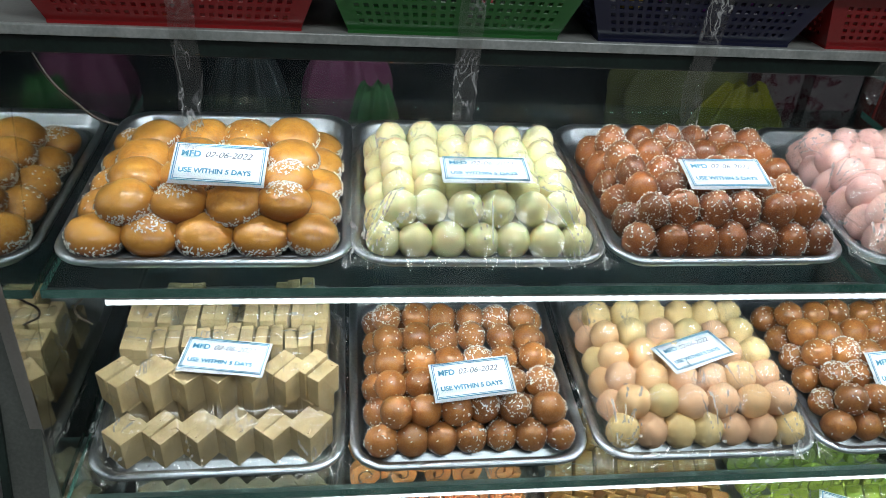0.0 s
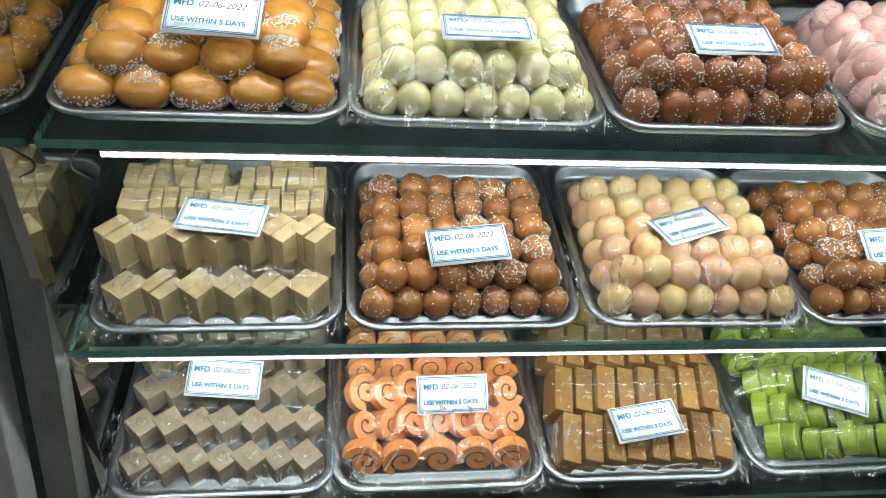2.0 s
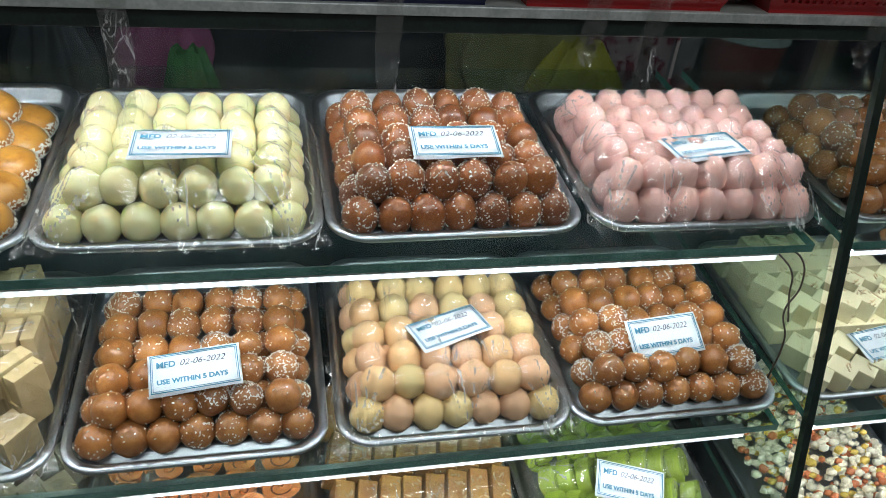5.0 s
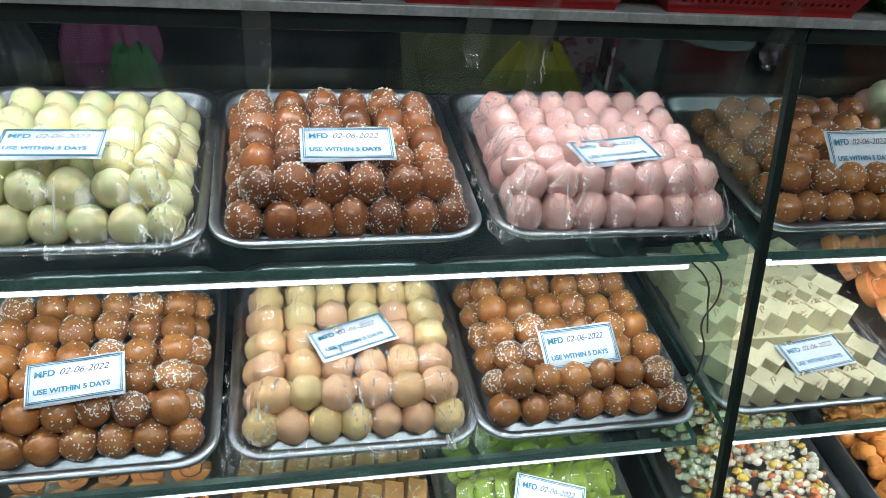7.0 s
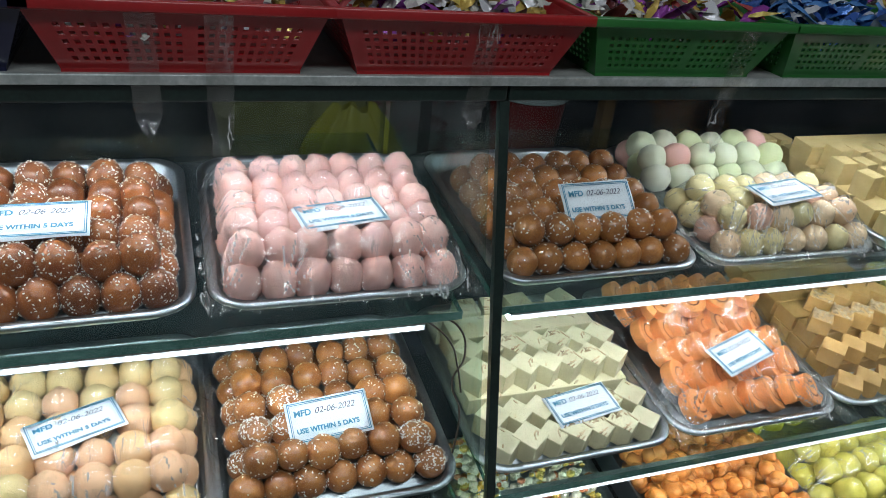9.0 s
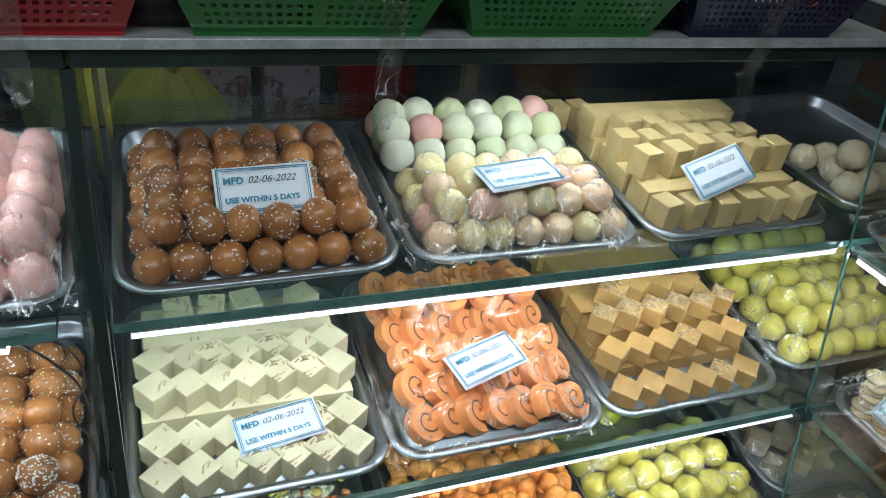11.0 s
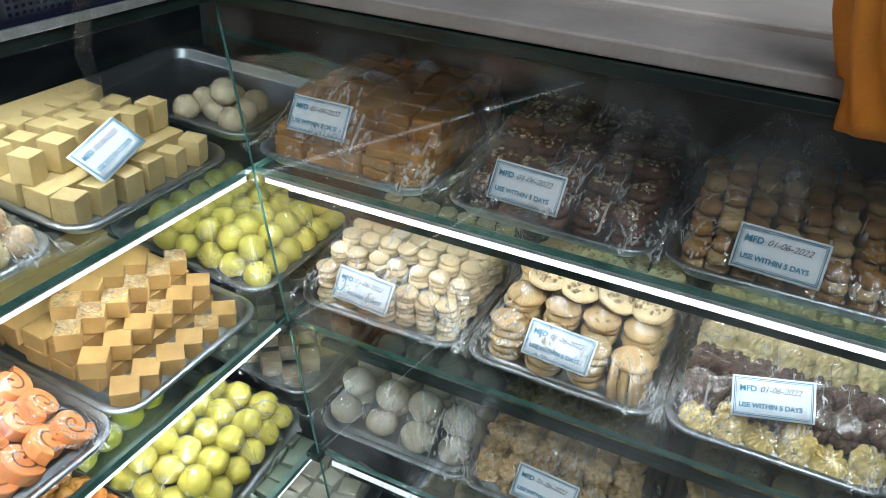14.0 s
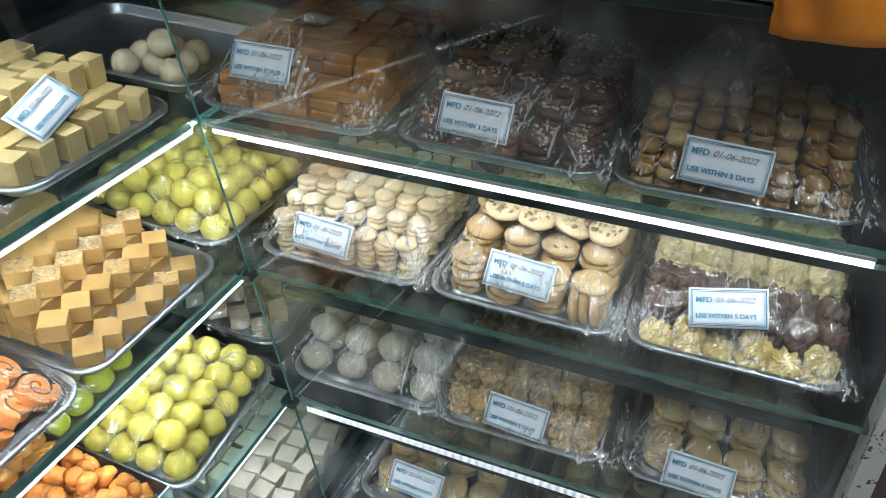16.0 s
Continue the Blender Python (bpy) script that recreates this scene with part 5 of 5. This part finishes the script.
# orange baked squares in a bag
rnd = random.Random(51)
SQ = [block_mesh("baked_square", 0.044, 0.044, 0.016, M_BAKED, s, 0.003) for s in range(4)]
tray(MR[0])
pl = [(-0.092 + 0.047 * i + rnd.uniform(-0.003, 0.003), 0.055 + 0.048 * j, 0.004 + 0.0165 * k, rnd.uniform(-8, 8), rnd.uniform(-3, 3), rnd.uniform(-3, 3)) for i in range(5) for j in range(6) for k in range(5 if j > 0 else 3)]
put("baked_square", SQ, MR[0], pl, "orange-brown baked square stacked in a bag", "biscuit", "baked squares", rnd)
bag(MR[0], [(p[0], p[1], p[2] + 0.018, 0.025) for p in pl], 51, extra=[(-0.02, 0.10, 0.125, 0.03), (0.05, 0.2, 0.12, 0.03)])
# chocolate nut biscuits
rnd = random.Random(52)
CH = [cookie_mesh("chocolate_biscuit", 0.022, 0.013, M_CHOC, s, topping=16) for s in range(4)]
tray(MR[1])


def stacks(M, meshes, name, label, group, rnd, nx, ny, dx, dy, y0, thick, counts, tilt=5):
    pl = []
    for j in range(ny):
        for i in range(nx):
            k = counts(i, j)
            cx, cy = -dx * (nx - 1) / 2 + dx * i, y0 + dy * j
            hidden = 0 < i < nx - 1 and 0 < j
            for q in range(k - 3 if hidden else 0, k):
                pl.append((cx + rnd.uniform(-0.003, 0.003), cy + rnd.uniform(-0.003, 0.003), 0.004 + thick * q, rnd.uniform(0, 360), rnd.uniform(-tilt, tilt), rnd.uniform(-tilt, tilt)))
    put(name, meshes, M, pl, label, "biscuit", group, rnd)
    return pl


pl = stacks(MR[1], CH, "chocolate_biscuit", "dark chocolate biscuit sprinkled with nuts", "chocolate biscuits", rnd, 5, 6, 0.047, 0.046, 0.05, 0.0135, lambda i, j: 3 + min(j, 3))
bag(MR[1], [(p[0], p[1], p[2] + 0.014, 0.022) for p in pl], 52)
rnd = random.Random(53)
TC = [cookie_mesh("toasted_biscuit", 0.0145, 0.014, M_COOKIE3, s) for s in range(4)]
TC2 = [cookie_mesh("toasted_biscuit", 0.0145, 0.014, M_COOKIE2, s) for s in range(3)]
tray(MR[2])
pl = stacks(MR[2], TC + TC2, "toasted_biscuit", "small toasted brown biscuit stacked in a bag", "small toasted biscuits", rnd, 8, 6, 0.030, 0.033, 0.04, 0.0145, lambda i, j: 3 + min(j, 3) - (i in (0, 7)))
bag(MR[2], [(p[0], p[1], p[2] + 0.014, 0.015) for p in pl], 53, extra=[(0.0, 0.16, 0.135, 0.03), (-0.05, 0.2, 0.14, 0.03)])
# cream biscuits in stacks
rnd = random.Random(54)
CC = [cookie_mesh("cream_biscuit", 0.0165, 0.0085, M_COOKIE, s) for s in range(5)]
tray(MS[0])
pl = stacks(MS[0], CC, "cream_biscuit", "small pale cream biscuit in a tall stack", "cream biscuits", rnd, 7, 7, 0.034, 0.035, 0.045, 0.0088, lambda i, j: 7 + min(2 * j, 3))
bag(MS[0], [(p[0], p[1], p[2] + 0.01, 0.018) for p in pl], 54)
rnd = random.Random(55)
NC = [cookie_mesh("nut_biscuit", 0.027, 0.0125, M_COOKIE2, s, topping=t) for s, t in ((1, 0), (2, 10), (3, 26), (4, 0))]
NT = [cookie_mesh("nut_biscuit", 0.028, 0.013, M_COOKIE, s, topping=34) for s in (6, 7)]
tray(MS[1])
pl = stacks(MS[1], NC, "nut_biscuit", "round golden biscuit, some sprinkled with nuts", "round nut biscuits", rnd, 4, 5, 0.058, 0.056, 0.055, 0.0128, lambda i, j: 5 + min(j, 2), tilt=7)
put("nut_biscuit", NT, MS[1], [(-0.06 + 0.05 * i, 0.12 + 0.045 * j, 0.098 + rnd.uniform(-0.003, 0.004), rnd.uniform(0, 90), rnd.uniform(-12, 18), rnd.uniform(-12, 12)) for i in range(4) for j in range(3)], "round golden biscuit covered with nuts", "biscuit", "round nut biscuits", rnd)
put("nut_biscuit", NC, MS[1], [(0.068 + 0.014 * i, 0.036, 0.032, 0, 0, 80) for i in range(3)], "round golden biscuit stood on edge", "biscuit", "round nut biscuits", rnd)
bag(MS[1], [(p[0], p[1], p[2] + 0.02, 0.028) for p in pl], 55)
rnd = random.Random(56)
YP = [cookie_mesh("piped_biscuit", 0.0215, 0.020, M_YCOOKIE, s, 9, 0.9) for s in range(3)]
BP = [cookie_mesh("piped_biscuit", 0.0200, 0.020, M_BCOOKIE, s, 9, 0.9) for s in range(3)]
PP = [cookie_mesh("piped_biscuit", 0.0240, 0.020, M_PCOOKIE, s, 11, 0.9) for s in range(3)]
tray(MS[2])
h = []
pl = [(-0.100 + 0.040 * i, 0.042, 0.004 + 0.02 * k, rnd.uniform(0, 90), 18 + rnd.uniform(-6, 6), 0) for i in range(6) for k in range(1 + (i % 2))]
put("piped_biscuit", YP, MS[2], pl, "yellow piped butter biscuit with ridged swirl", "biscuit", "yellow piped biscuits", rnd); h += pl
pl = [(-0.105 + 0.036 * i, 0.088 + 0.04 * j, 0.012 + 0.021 * k + 0.01 * j, rnd.uniform(0, 90), 22 + rnd.uniform(-8, 8), rnd.uniform(-8, 8)) for i in range(7) for j in range(2) for k in range(2)]
put("piped_biscuit", BP, MS[2], pl, "brown piped cocoa biscuit with ridged swirl", "biscuit", "brown piped biscuits", rnd); h += pl
pl = [(-0.098 + 0.049 * i, 0.165 + 0.046 * j, 0.004 + 0.021 * k, rnd.uniform(0, 90), 12 + rnd.uniform(-6, 6), rnd.uniform(-6, 6)) for i in range(5) for j in range(4) for k in range(4)]
put("piped_biscuit", PP, MS[2], pl, "pale piped butter biscuit with ridged swirl", "biscuit", "pale piped biscuits", rnd); h += pl
bag(MS[2], [(p[0], p[1], p[2] + 0.022, 0.022) for p in h], 56)
# lower biscuits
rnd = random.Random(57)
ME = [ball_mesh("meringue", 0.027, M_MERINGUE, 0.8, 0, s, 0.1) for s in range(3)]
tray(MU[0])
pl = heap((4, 4), (5, 4), 0.027, 0.04, rnd, w=0.25, pitch=0.054, inset=0.3)
put("meringue", ME, MU[0], pl, "large off-white meringue ball in a bag", "biscuit", "meringues", rnd)
bag(MU[0], tops(pl, 0.027), 57)
rnd = random.Random(58)
SW = [cookie_mesh("swirl_biscuit", 0.021, 0.016, M_COOKIE2, s, 7, 1.4) for s in range(4)]
tray(MU[1])
pl = stacks(MU[1], SW, "swirl_biscuit", "golden swirled butter biscuit", "swirl biscuits", rnd, 6, 7, 0.040, 0.042, 0.045, 0.0165, lambda i, j: 3 + min(j, 2), tilt=22)
bag(MU[1], [(p[0], p[1], p[2] + 0.018, 0.02) for p in pl], 58)
rnd = random.Random(59)
tray(MU[2])
pl = stacks(MU[2], NC, "round_biscuit", "large round golden biscuit in a bag", "large round biscuits", rnd, 4, 5, 0.056, 0.056, 0.055, 0.0132, lambda i, j: 4 + min(j, 2), tilt=20)
bag(MU[2], [(p[0], p[1], p[2] + 0.018, 0.026) for p in pl], 59)
MV = [em(1.968, 0.50, Z_D), em(1.968, 0.19, Z_D)]
for k, M in enumerate(MV):
    rnd = random.Random(60 + k)
    tray(M)
    pl = stacks(M, NC, "round_biscuit", "large round golden biscuit in a bag", "large round biscuits below", rnd, 4, 5, 0.056, 0.056, 0.055, 0.0132, lambda i, j: 4 + min(j, 1), tilt=14)
    bag(M, [(p[0], p[1], p[2] + 0.018, 0.026) for p in pl], 60 + k)

# ---- date cards ----
for x, y, z, yaw, lean in ((0.147, 0.935, 1.116, -4, 30), (0.420, 0.939, 1.112, -1, 6), (0.692, 0.945, 1.108, 0, 15), (0.980, 0.941, 1.100, 9, 4), (1.289, 0.937, 1.101, 1, 42), (1.560, 0.930, 1.104, 8, 5), (1.830, 0.928, 1.090, 16, 38),
                           (0.141, 0.890, 0.905, -9, 8), (0.4155, 0.870, 0.883, 6, 18), (0.700, 0.918, 0.878, 20, 2), (0.9625, 0.8795, 0.8755, 4, 32), (1.290, 0.874, 0.842, 8, 10), (1.537, 0.888, 0.880, 16, 14),
                           (0.122, 0.872, 0.662, -5, 30), (0.416, 0.850, 0.648, 1, 38), (0.672, 0.808, 0.636, 8, 14), (0.952, 0.838, 0.652, -18, 26)):
    label_at(x, y, z, yaw, lean)
for x, y, z, yaw, lean in ((2.046, 0.770, 1.094, 0, 60), (2.042, 0.465, 1.070, -2, 62), (2.026, 0.169, 1.073, -2, 60), (2.026, 0.689, 0.850, -3, 60), (2.036, 0.391, 0.855, -3, 54), (2.048, 0.124, 0.871, 12, 52),
                           (2.008, 0.371, 0.616, -3, 54), (2.006, 0.104, 0.608, -2, 56), (1.990, 0.528, 0.413, -2, 54)):
    label_at(x, y, z, yaw, lean, base=EAST, date=T_DATE1)

# ---- baskets on the top board ----
Z_TOP = Z_T + 0.023


def basket(x0, x1, material, word, wrap, seed):
    rnd = random.Random(seed)
    y0, y1 = 0.908, 1.108
    b = tagged(new("plastic_basket"), f"{word} lattice plastic basket full of wrapped sweets", "basket", "baskets on the top board")
    b.location = ((x0 + x1) / 2, (y0 + y1) / 2, Z_TOP)
    hw, hd, h, fl = (x1 - x0) / 2, (y1 - y0) / 2, 0.062, 0.022

    def wall(p, q, nm):
        """Tapered wall with square holes from bottom corner p to q."""
        bm = bmesh.new()
        p, q = Vector(p), Vector(q)
        nx, nz = max(8, int((q - p).length / 0.0085)), 5
        out = ((q - p).cross(Vector((0, 0, 1)))).normalized()

        def pt(u, v):
            f = fl * v
            base = p.lerp(q, u) + out * f
            base += (q - p).normalized() * f * (2 * u - 1)
            return base + Vector((0, 0, 0.003 + (h - 0.006) * v))
        cache = {}

        def V(u, v):
            k = (round(u, 5), round(v, 5))
            if k not in cache:
                cache[k] = bm.verts.new(pt(u, v))
            return cache[k]
        us = [0.0] + [0.06 + 0.88 * i / nx for i in range(nx + 1)] + [1.0]
        vs = [0.0] + [0.10 + 0.66 * i / nz for i in range(nz + 1)] + [1.0]
        for i in range(len(us) - 1):
            for k in range(len(vs) - 1):
                a, c, e, g = us[i], us[i + 1], vs[k], vs[k + 1]
                solid = i in (0, len(us) - 2) or k in (0, len(vs) - 2) or abs(i - len(us) // 2) < 1
                if solid:
                    bm.faces.new((V(a, e), V(c, e), V(c, g), V(a, g)))
                else:
                    m1, m2, n1, n2 = a + (c - a) * 0.24, a + (c - a) * 0.76, e + (g - e) * 0.24, e + (g - e) * 0.76
                    o = (V(a, e), V(c, e), V(c, g), V(a, g))
                    w = (V(m1, n1), V(m2, n1), V(m2, n2), V(m1, n2))
                    for t in range(4):
                        bm.faces.new((o[t], o[(t + 1) % 4], w[(t + 1) % 4], w[t]))
        ob = part("wall", bm, material, b)
        s = ob.modifiers.new("thick", "SOLIDIFY")
        s.thickness = 0.0022
        return ob
    c = [(-hw, -hd, 0), (hw, -hd, 0), (hw, hd, 0), (-hw, hd, 0)]
    for k in range(4):
        wall(c[k], c[(k + 1) % 4], "wall")
    bm = bmesh.new(); box(bm, -hw, hw, -hd, hd, 0.0, 0.003)
    part("bottom", bm, material, b)
    bm = bmesh.new()
    W, D = hw + fl, hd + fl
    for q in ((-W - 0.006, W + 0.006, -D - 0.006, -D + 0.001), (-W - 0.006, W + 0.006, D - 0.001, D + 0.006), (-W - 0.006, -W + 0.001, -D, D), (W - 0.001, W + 0.006, -D, D)):
        box(bm, *q, h - 0.007, h + 0.003, bevel=0.002)
    part("rim", bm, material, b, smooth=True)
    # wrapped sweets
    bm = bmesh.new()
    for _ in range(230):
        m = pose(rnd.uniform(-hw, hw), rnd.uniform(-hd, hd), rnd.uniform(0.035, 0.070), rnd.uniform(-50, 50), rnd.uniform(-50, 50), rnd.uniform(0, 360))
        L, w = rnd.uniform(0.012, 0.019), rnd.uniform(0.006, 0.009)
        g = bmesh.ops.create_grid(bm, x_segments=6, y_segments=3, size=1)["verts"]
        for v in g:
            t = v.co.x
            k = 0.5 + 0.5 * (1 - abs(t)) if abs(t) > 0.6 else 1
            v.co = m @ Vector((t * L * 1.3, v.co.y * w * k, 0.004 * (1 - v.co.y ** 2) * (1 - t * t) + 0.0025 * noise.noise(Vector((t * 5, v.co.y * 4, rnd.random())))))
    ob = thing("wrapped_sweets", mesh_of(bm, "wrapped_sweets", [wrap], False), Matrix.Translation(b.location), "loose wrapped sweets filling a basket", "candy", kind="stuff")
    return b


for k, (a, c, m, w, wr) in enumerate(((0.020, 0.235, M_RED, "red", M_WRAP), (0.276, 0.469, M_GREENP, "green", M_WRAP), (0.508, 0.697, M_NAVY, "navy blue", M_WRAP), (0.736, 0.930, M_RED, "red", M_WRAP), (0.982, 1.180, M_RED, "red", M_WRAP),
                                      (1.232, 1.425, M_GREENP, "green", M_WRAP), (1.475, 1.665, M_GREENP, "green", M_WRAPB), (1.715, 1.900, M_NAVY, "navy blue", M_WRAP))):
    basket(a, c, m, w, wr, 70 + k)

# clear tape strips holding the baskets, hanging over the top rail
for k, (x, zl) in enumerate(((0.135, 0.075), (0.385, 0.085), (0.61, 0.07), (0.80, 0.02), (0.86, 0.05), (1.10, 0.02), (1.395, 0.05), (1.80, 0.07))):
    bm = bmesh.new()
    path = [(0.884, Z_TOP + 0.060), (0.891, Z_TOP + 0.03), (0.8945, Z_TOP + 0.003), (0.8945, Z_T + 0.012), (fy(Z_T) - 0.0165, Z_T + 0.006), (fy(Z_T) - 0.0155, Z_T - 0.006)]
    n0 = len(path)
    path += [(fy(Z_T - zl * t) - 0.008, Z_T - 0.008 - zl * t) for t in (0.12, 0.24, 0.36, 0.48, 0.6, 0.72, 0.84, 1.0)]
    prev = None
    for i, (y, z) in enumerate(path):
        loose = max(0, i - n0 + 1) / 8
        row = []
        for q in range(9):
            u = q / 4 - 1
            dx = 0.006 * loose * noise.noise(Vector((k * 3.3, i * 0.5, 0)))
            dy = 0.010 * loose * abs(noise.noise(Vector((u * 2.2 + k, i * 0.55, 4.0))))
            row.append(bm.verts.new((x + u * 0.0115 * (1 - 0.55 * loose ** 2) + dx, y - 0.0008 - dy, z + 0.004 * loose * noise.noise(Vector((u * 2, k, 9))))))
        if prev:
            for q in range(8):
                bm.faces.new((prev[q], prev[q + 1], row[q + 1], row[q]))
        prev = row
    ob = thing("tape_strip", mesh_of(bm, "tape_strip", [M_TAPE]), Matrix.Identity(4), "strip of clear crumpled sticky tape", "tape", "tape strips on the baskets")


# ---- things behind the west case and on the east counter ----
def soft_bag(name, m, w, h, d, material, label, seed, neck=0.5, base=None):
    """Limp plastic bag with a gathered top."""
    bm = bmesh.new()
    n, k = 72, 18
    rows = []
    for j in range(k + 1):
        t = j / k
        s = (1 - (1 - neck) * max(0, (t - 0.5) / 0.5) ** 1.3) * (0.86 + 0.14 * math.sin(min(t, 0.5) * math.pi))
        row = []
        for i in range(n):
            a = 2 * math.pi * i / n
            f = 1 + 0.30 * noise.noise(Vector((math.cos(a) * 2.2, math.sin(a) * 2.2, t * 2 + seed))) + (0.05 + 0.12 * t) * math.sin(a * 9 + seed + 3 * noise.noise(Vector((t * 2, seed, 0))))
            row.append(bm.verts.new((w / 2 * s * f * math.cos(a), d / 2 * s * f * math.sin(a), h * t * (1 + 0.04 * math.sin(a * 5 + seed)))))
        rows.append(row)
    for a, b in zip(rows, rows[1:]):
        for i in range(n):
            bm.faces.new((a[i], a[(i + 1) % n], b[(i + 1) % n], b[i]))
    bm.faces.new(rows[0][::-1])
    return thing(name, mesh_of(bm, name, [material]), m, label, "bag")


def ledge():
    bm = bmesh.new(); box(bm, -0.8, 2.9, 1.80, 2.18, 0.0, 0.66, bevel=0.004)
    return setting("back_ledge", bm, M_DARK, "dark work ledge behind the counter", category="ledge")


ledge()
soft_bag("plastic_bag", pose(0.265, 1.96, 0.66), 0.19, 0.30, 0.12, M_PINKC, "crumpled pink plastic bag on the back ledge", 1, 0.45)
soft_bag("plastic_bag", pose(0.330, 1.87, 0.66), 0.12, 0.215, 0.08, M_GREENC, "crumpled green plastic bag on the back ledge", 2, 0.5)
soft_bag("plastic_bag", pose(-0.39, 1.96, 0.66), 0.20, 0.30, 0.12, M_PINKC, "crumpled pink plastic bag on the back ledge", 3, 0.5)
soft_bag("plastic_bag", pose(-0.47, 1.87, 0.66), 0.12, 0.20, 0.08, M_GREENC, "crumpled green plastic bag on the back ledge", 9, 0.5)
soft_bag("plastic_bag", pose(0.04, 1.97, 0.66), 0.17, 0.26, 0.12, M_GREYBAG, "dull grey plastic bag on the back ledge", 6, 0.5)
soft_bag("plastic_bag", pose(1.10, 1.98, 0.66), 0.33, 0.40, 0.14, M_PBAG, "large pale yellow plastic bag on the back ledge", 4, 0.6)
soft_bag("plastic_bag", pose(1.22, 1.88, 0.66), 0.22, 0.235, 0.10, M_YBAG, "bright yellow plastic bag on the back ledge", 5, 0.4)


def printed_carton(x, w, seed):
    bm = bmesh.new(); box(bm, -w / 2, w / 2, -0.06, 0.06, 0, 0.27, bevel=0.002)
    return thing("printed_carton", mesh_of(bm, "printed_carton", [M_PRINT], False), pose(x, 1.99, 0.662, 0, 0, seed), "upright pale carton with dark red printed scrolls", "box", "cartons behind the counter")


printed_carton(1.335, 0.115, 2)
printed_carton(1.490, 0.125, -3)


def bucket(x, y, z):
    b = tagged(new("bucket"), "red plastic bucket with a white lid", "bucket")
    b.location = (x, y, z)
    bm = bmesh.new()
    bmesh.ops.create_cone(bm, cap_ends=True, segments=40, radius1=0.085, radius2=0.10, depth=0.18, matrix=Matrix.Translation((0, 0, 0.09)))
    part("body", bm, M_RED, b, smooth=False)
    bm = bmesh.new()
    bmesh.ops.create_cone(bm, cap_ends=True, segments=40, radius1=0.106, radius2=0.104, depth=0.022, matrix=Matrix.Translation((0, 0, 0.186)))
    part("lid", bm, M_WHITEP, b)


bucket(1.69, 1.95, 0.73)
bm = bmesh.new(); box(bm, 1.56, 1.82, 1.84, 2.06, 0.662, 0.73, bevel=0.004)
thing("carton", mesh_of(bm, "carton", [M_WOOD], False), Matrix.Identity(4), "low brown carton under the red bucket", "box")


def pole(x, y):
    bm = bmesh.new(); box(bm, x - 0.018, x + 0.018, y - 0.018, y + 0.018, 0.66, 1.9, bevel=0.003)
    thing("wooden_post", mesh_of(bm, "wooden_post", [M_WOOD], False), Matrix.Identity(4), "plain yellowish wooden post behind the counter", "post")


pole(1.93, 1.95)
OB = soft_bag("snack_bag", pose(2.020, 0.055, Z_T + 0.001, 0, -6, -84), 0.24, 0.26, 0.10, M_ORBAG, "shiny orange snack bag stood on the counter edge", 8, 0.92)


# thin wire beside the partition
def wire(pts, name="loose_wire"):
    c = bpy.data.curves.new(name, "CURVE")
    c.dimensions, c.bevel_depth, c.bevel_resolution = "3D", 0.0012, 2
    s = c.splines.new("BEZIER")
    s.bezier_points.add(len(pts) - 1)
    for p, q in zip(s.bezier_points, pts):
        p.co = q
        p.handle_left_type = p.handle_right_type = "AUTO"
    c.materials.append(M_WIRE)
    return tagged(new(name, c), "thin brown light-strip wire hanging loose", "wire", "wires in the case")


wire([(1.07, 0.875, 1.005), (1.10, 0.870, 0.99), (1.112, 0.866, 0.95), (1.098, 0.860, 0.92), (1.11, 0.855, 0.88), (1.105, 0.85, 0.80)])
wire([(1.06, 0.872, 1.004), (1.09, 0.866, 0.975), (1.108, 0.872, 0.93), (1.112, 0.862, 0.90)])
wire([(0.03, 0.878, 1.004), (0.005, 0.885, 0.985), (-0.004, 0.89, 0.965), (0.012, 0.885, 0.955)])
wire([(-0.005, 0.925, 1.228), (0.005, 0.93, 1.20), (0.02, 0.94, 1.175), (0.035, 0.95, 1.155), (0.05, 0.955, 1.148)])
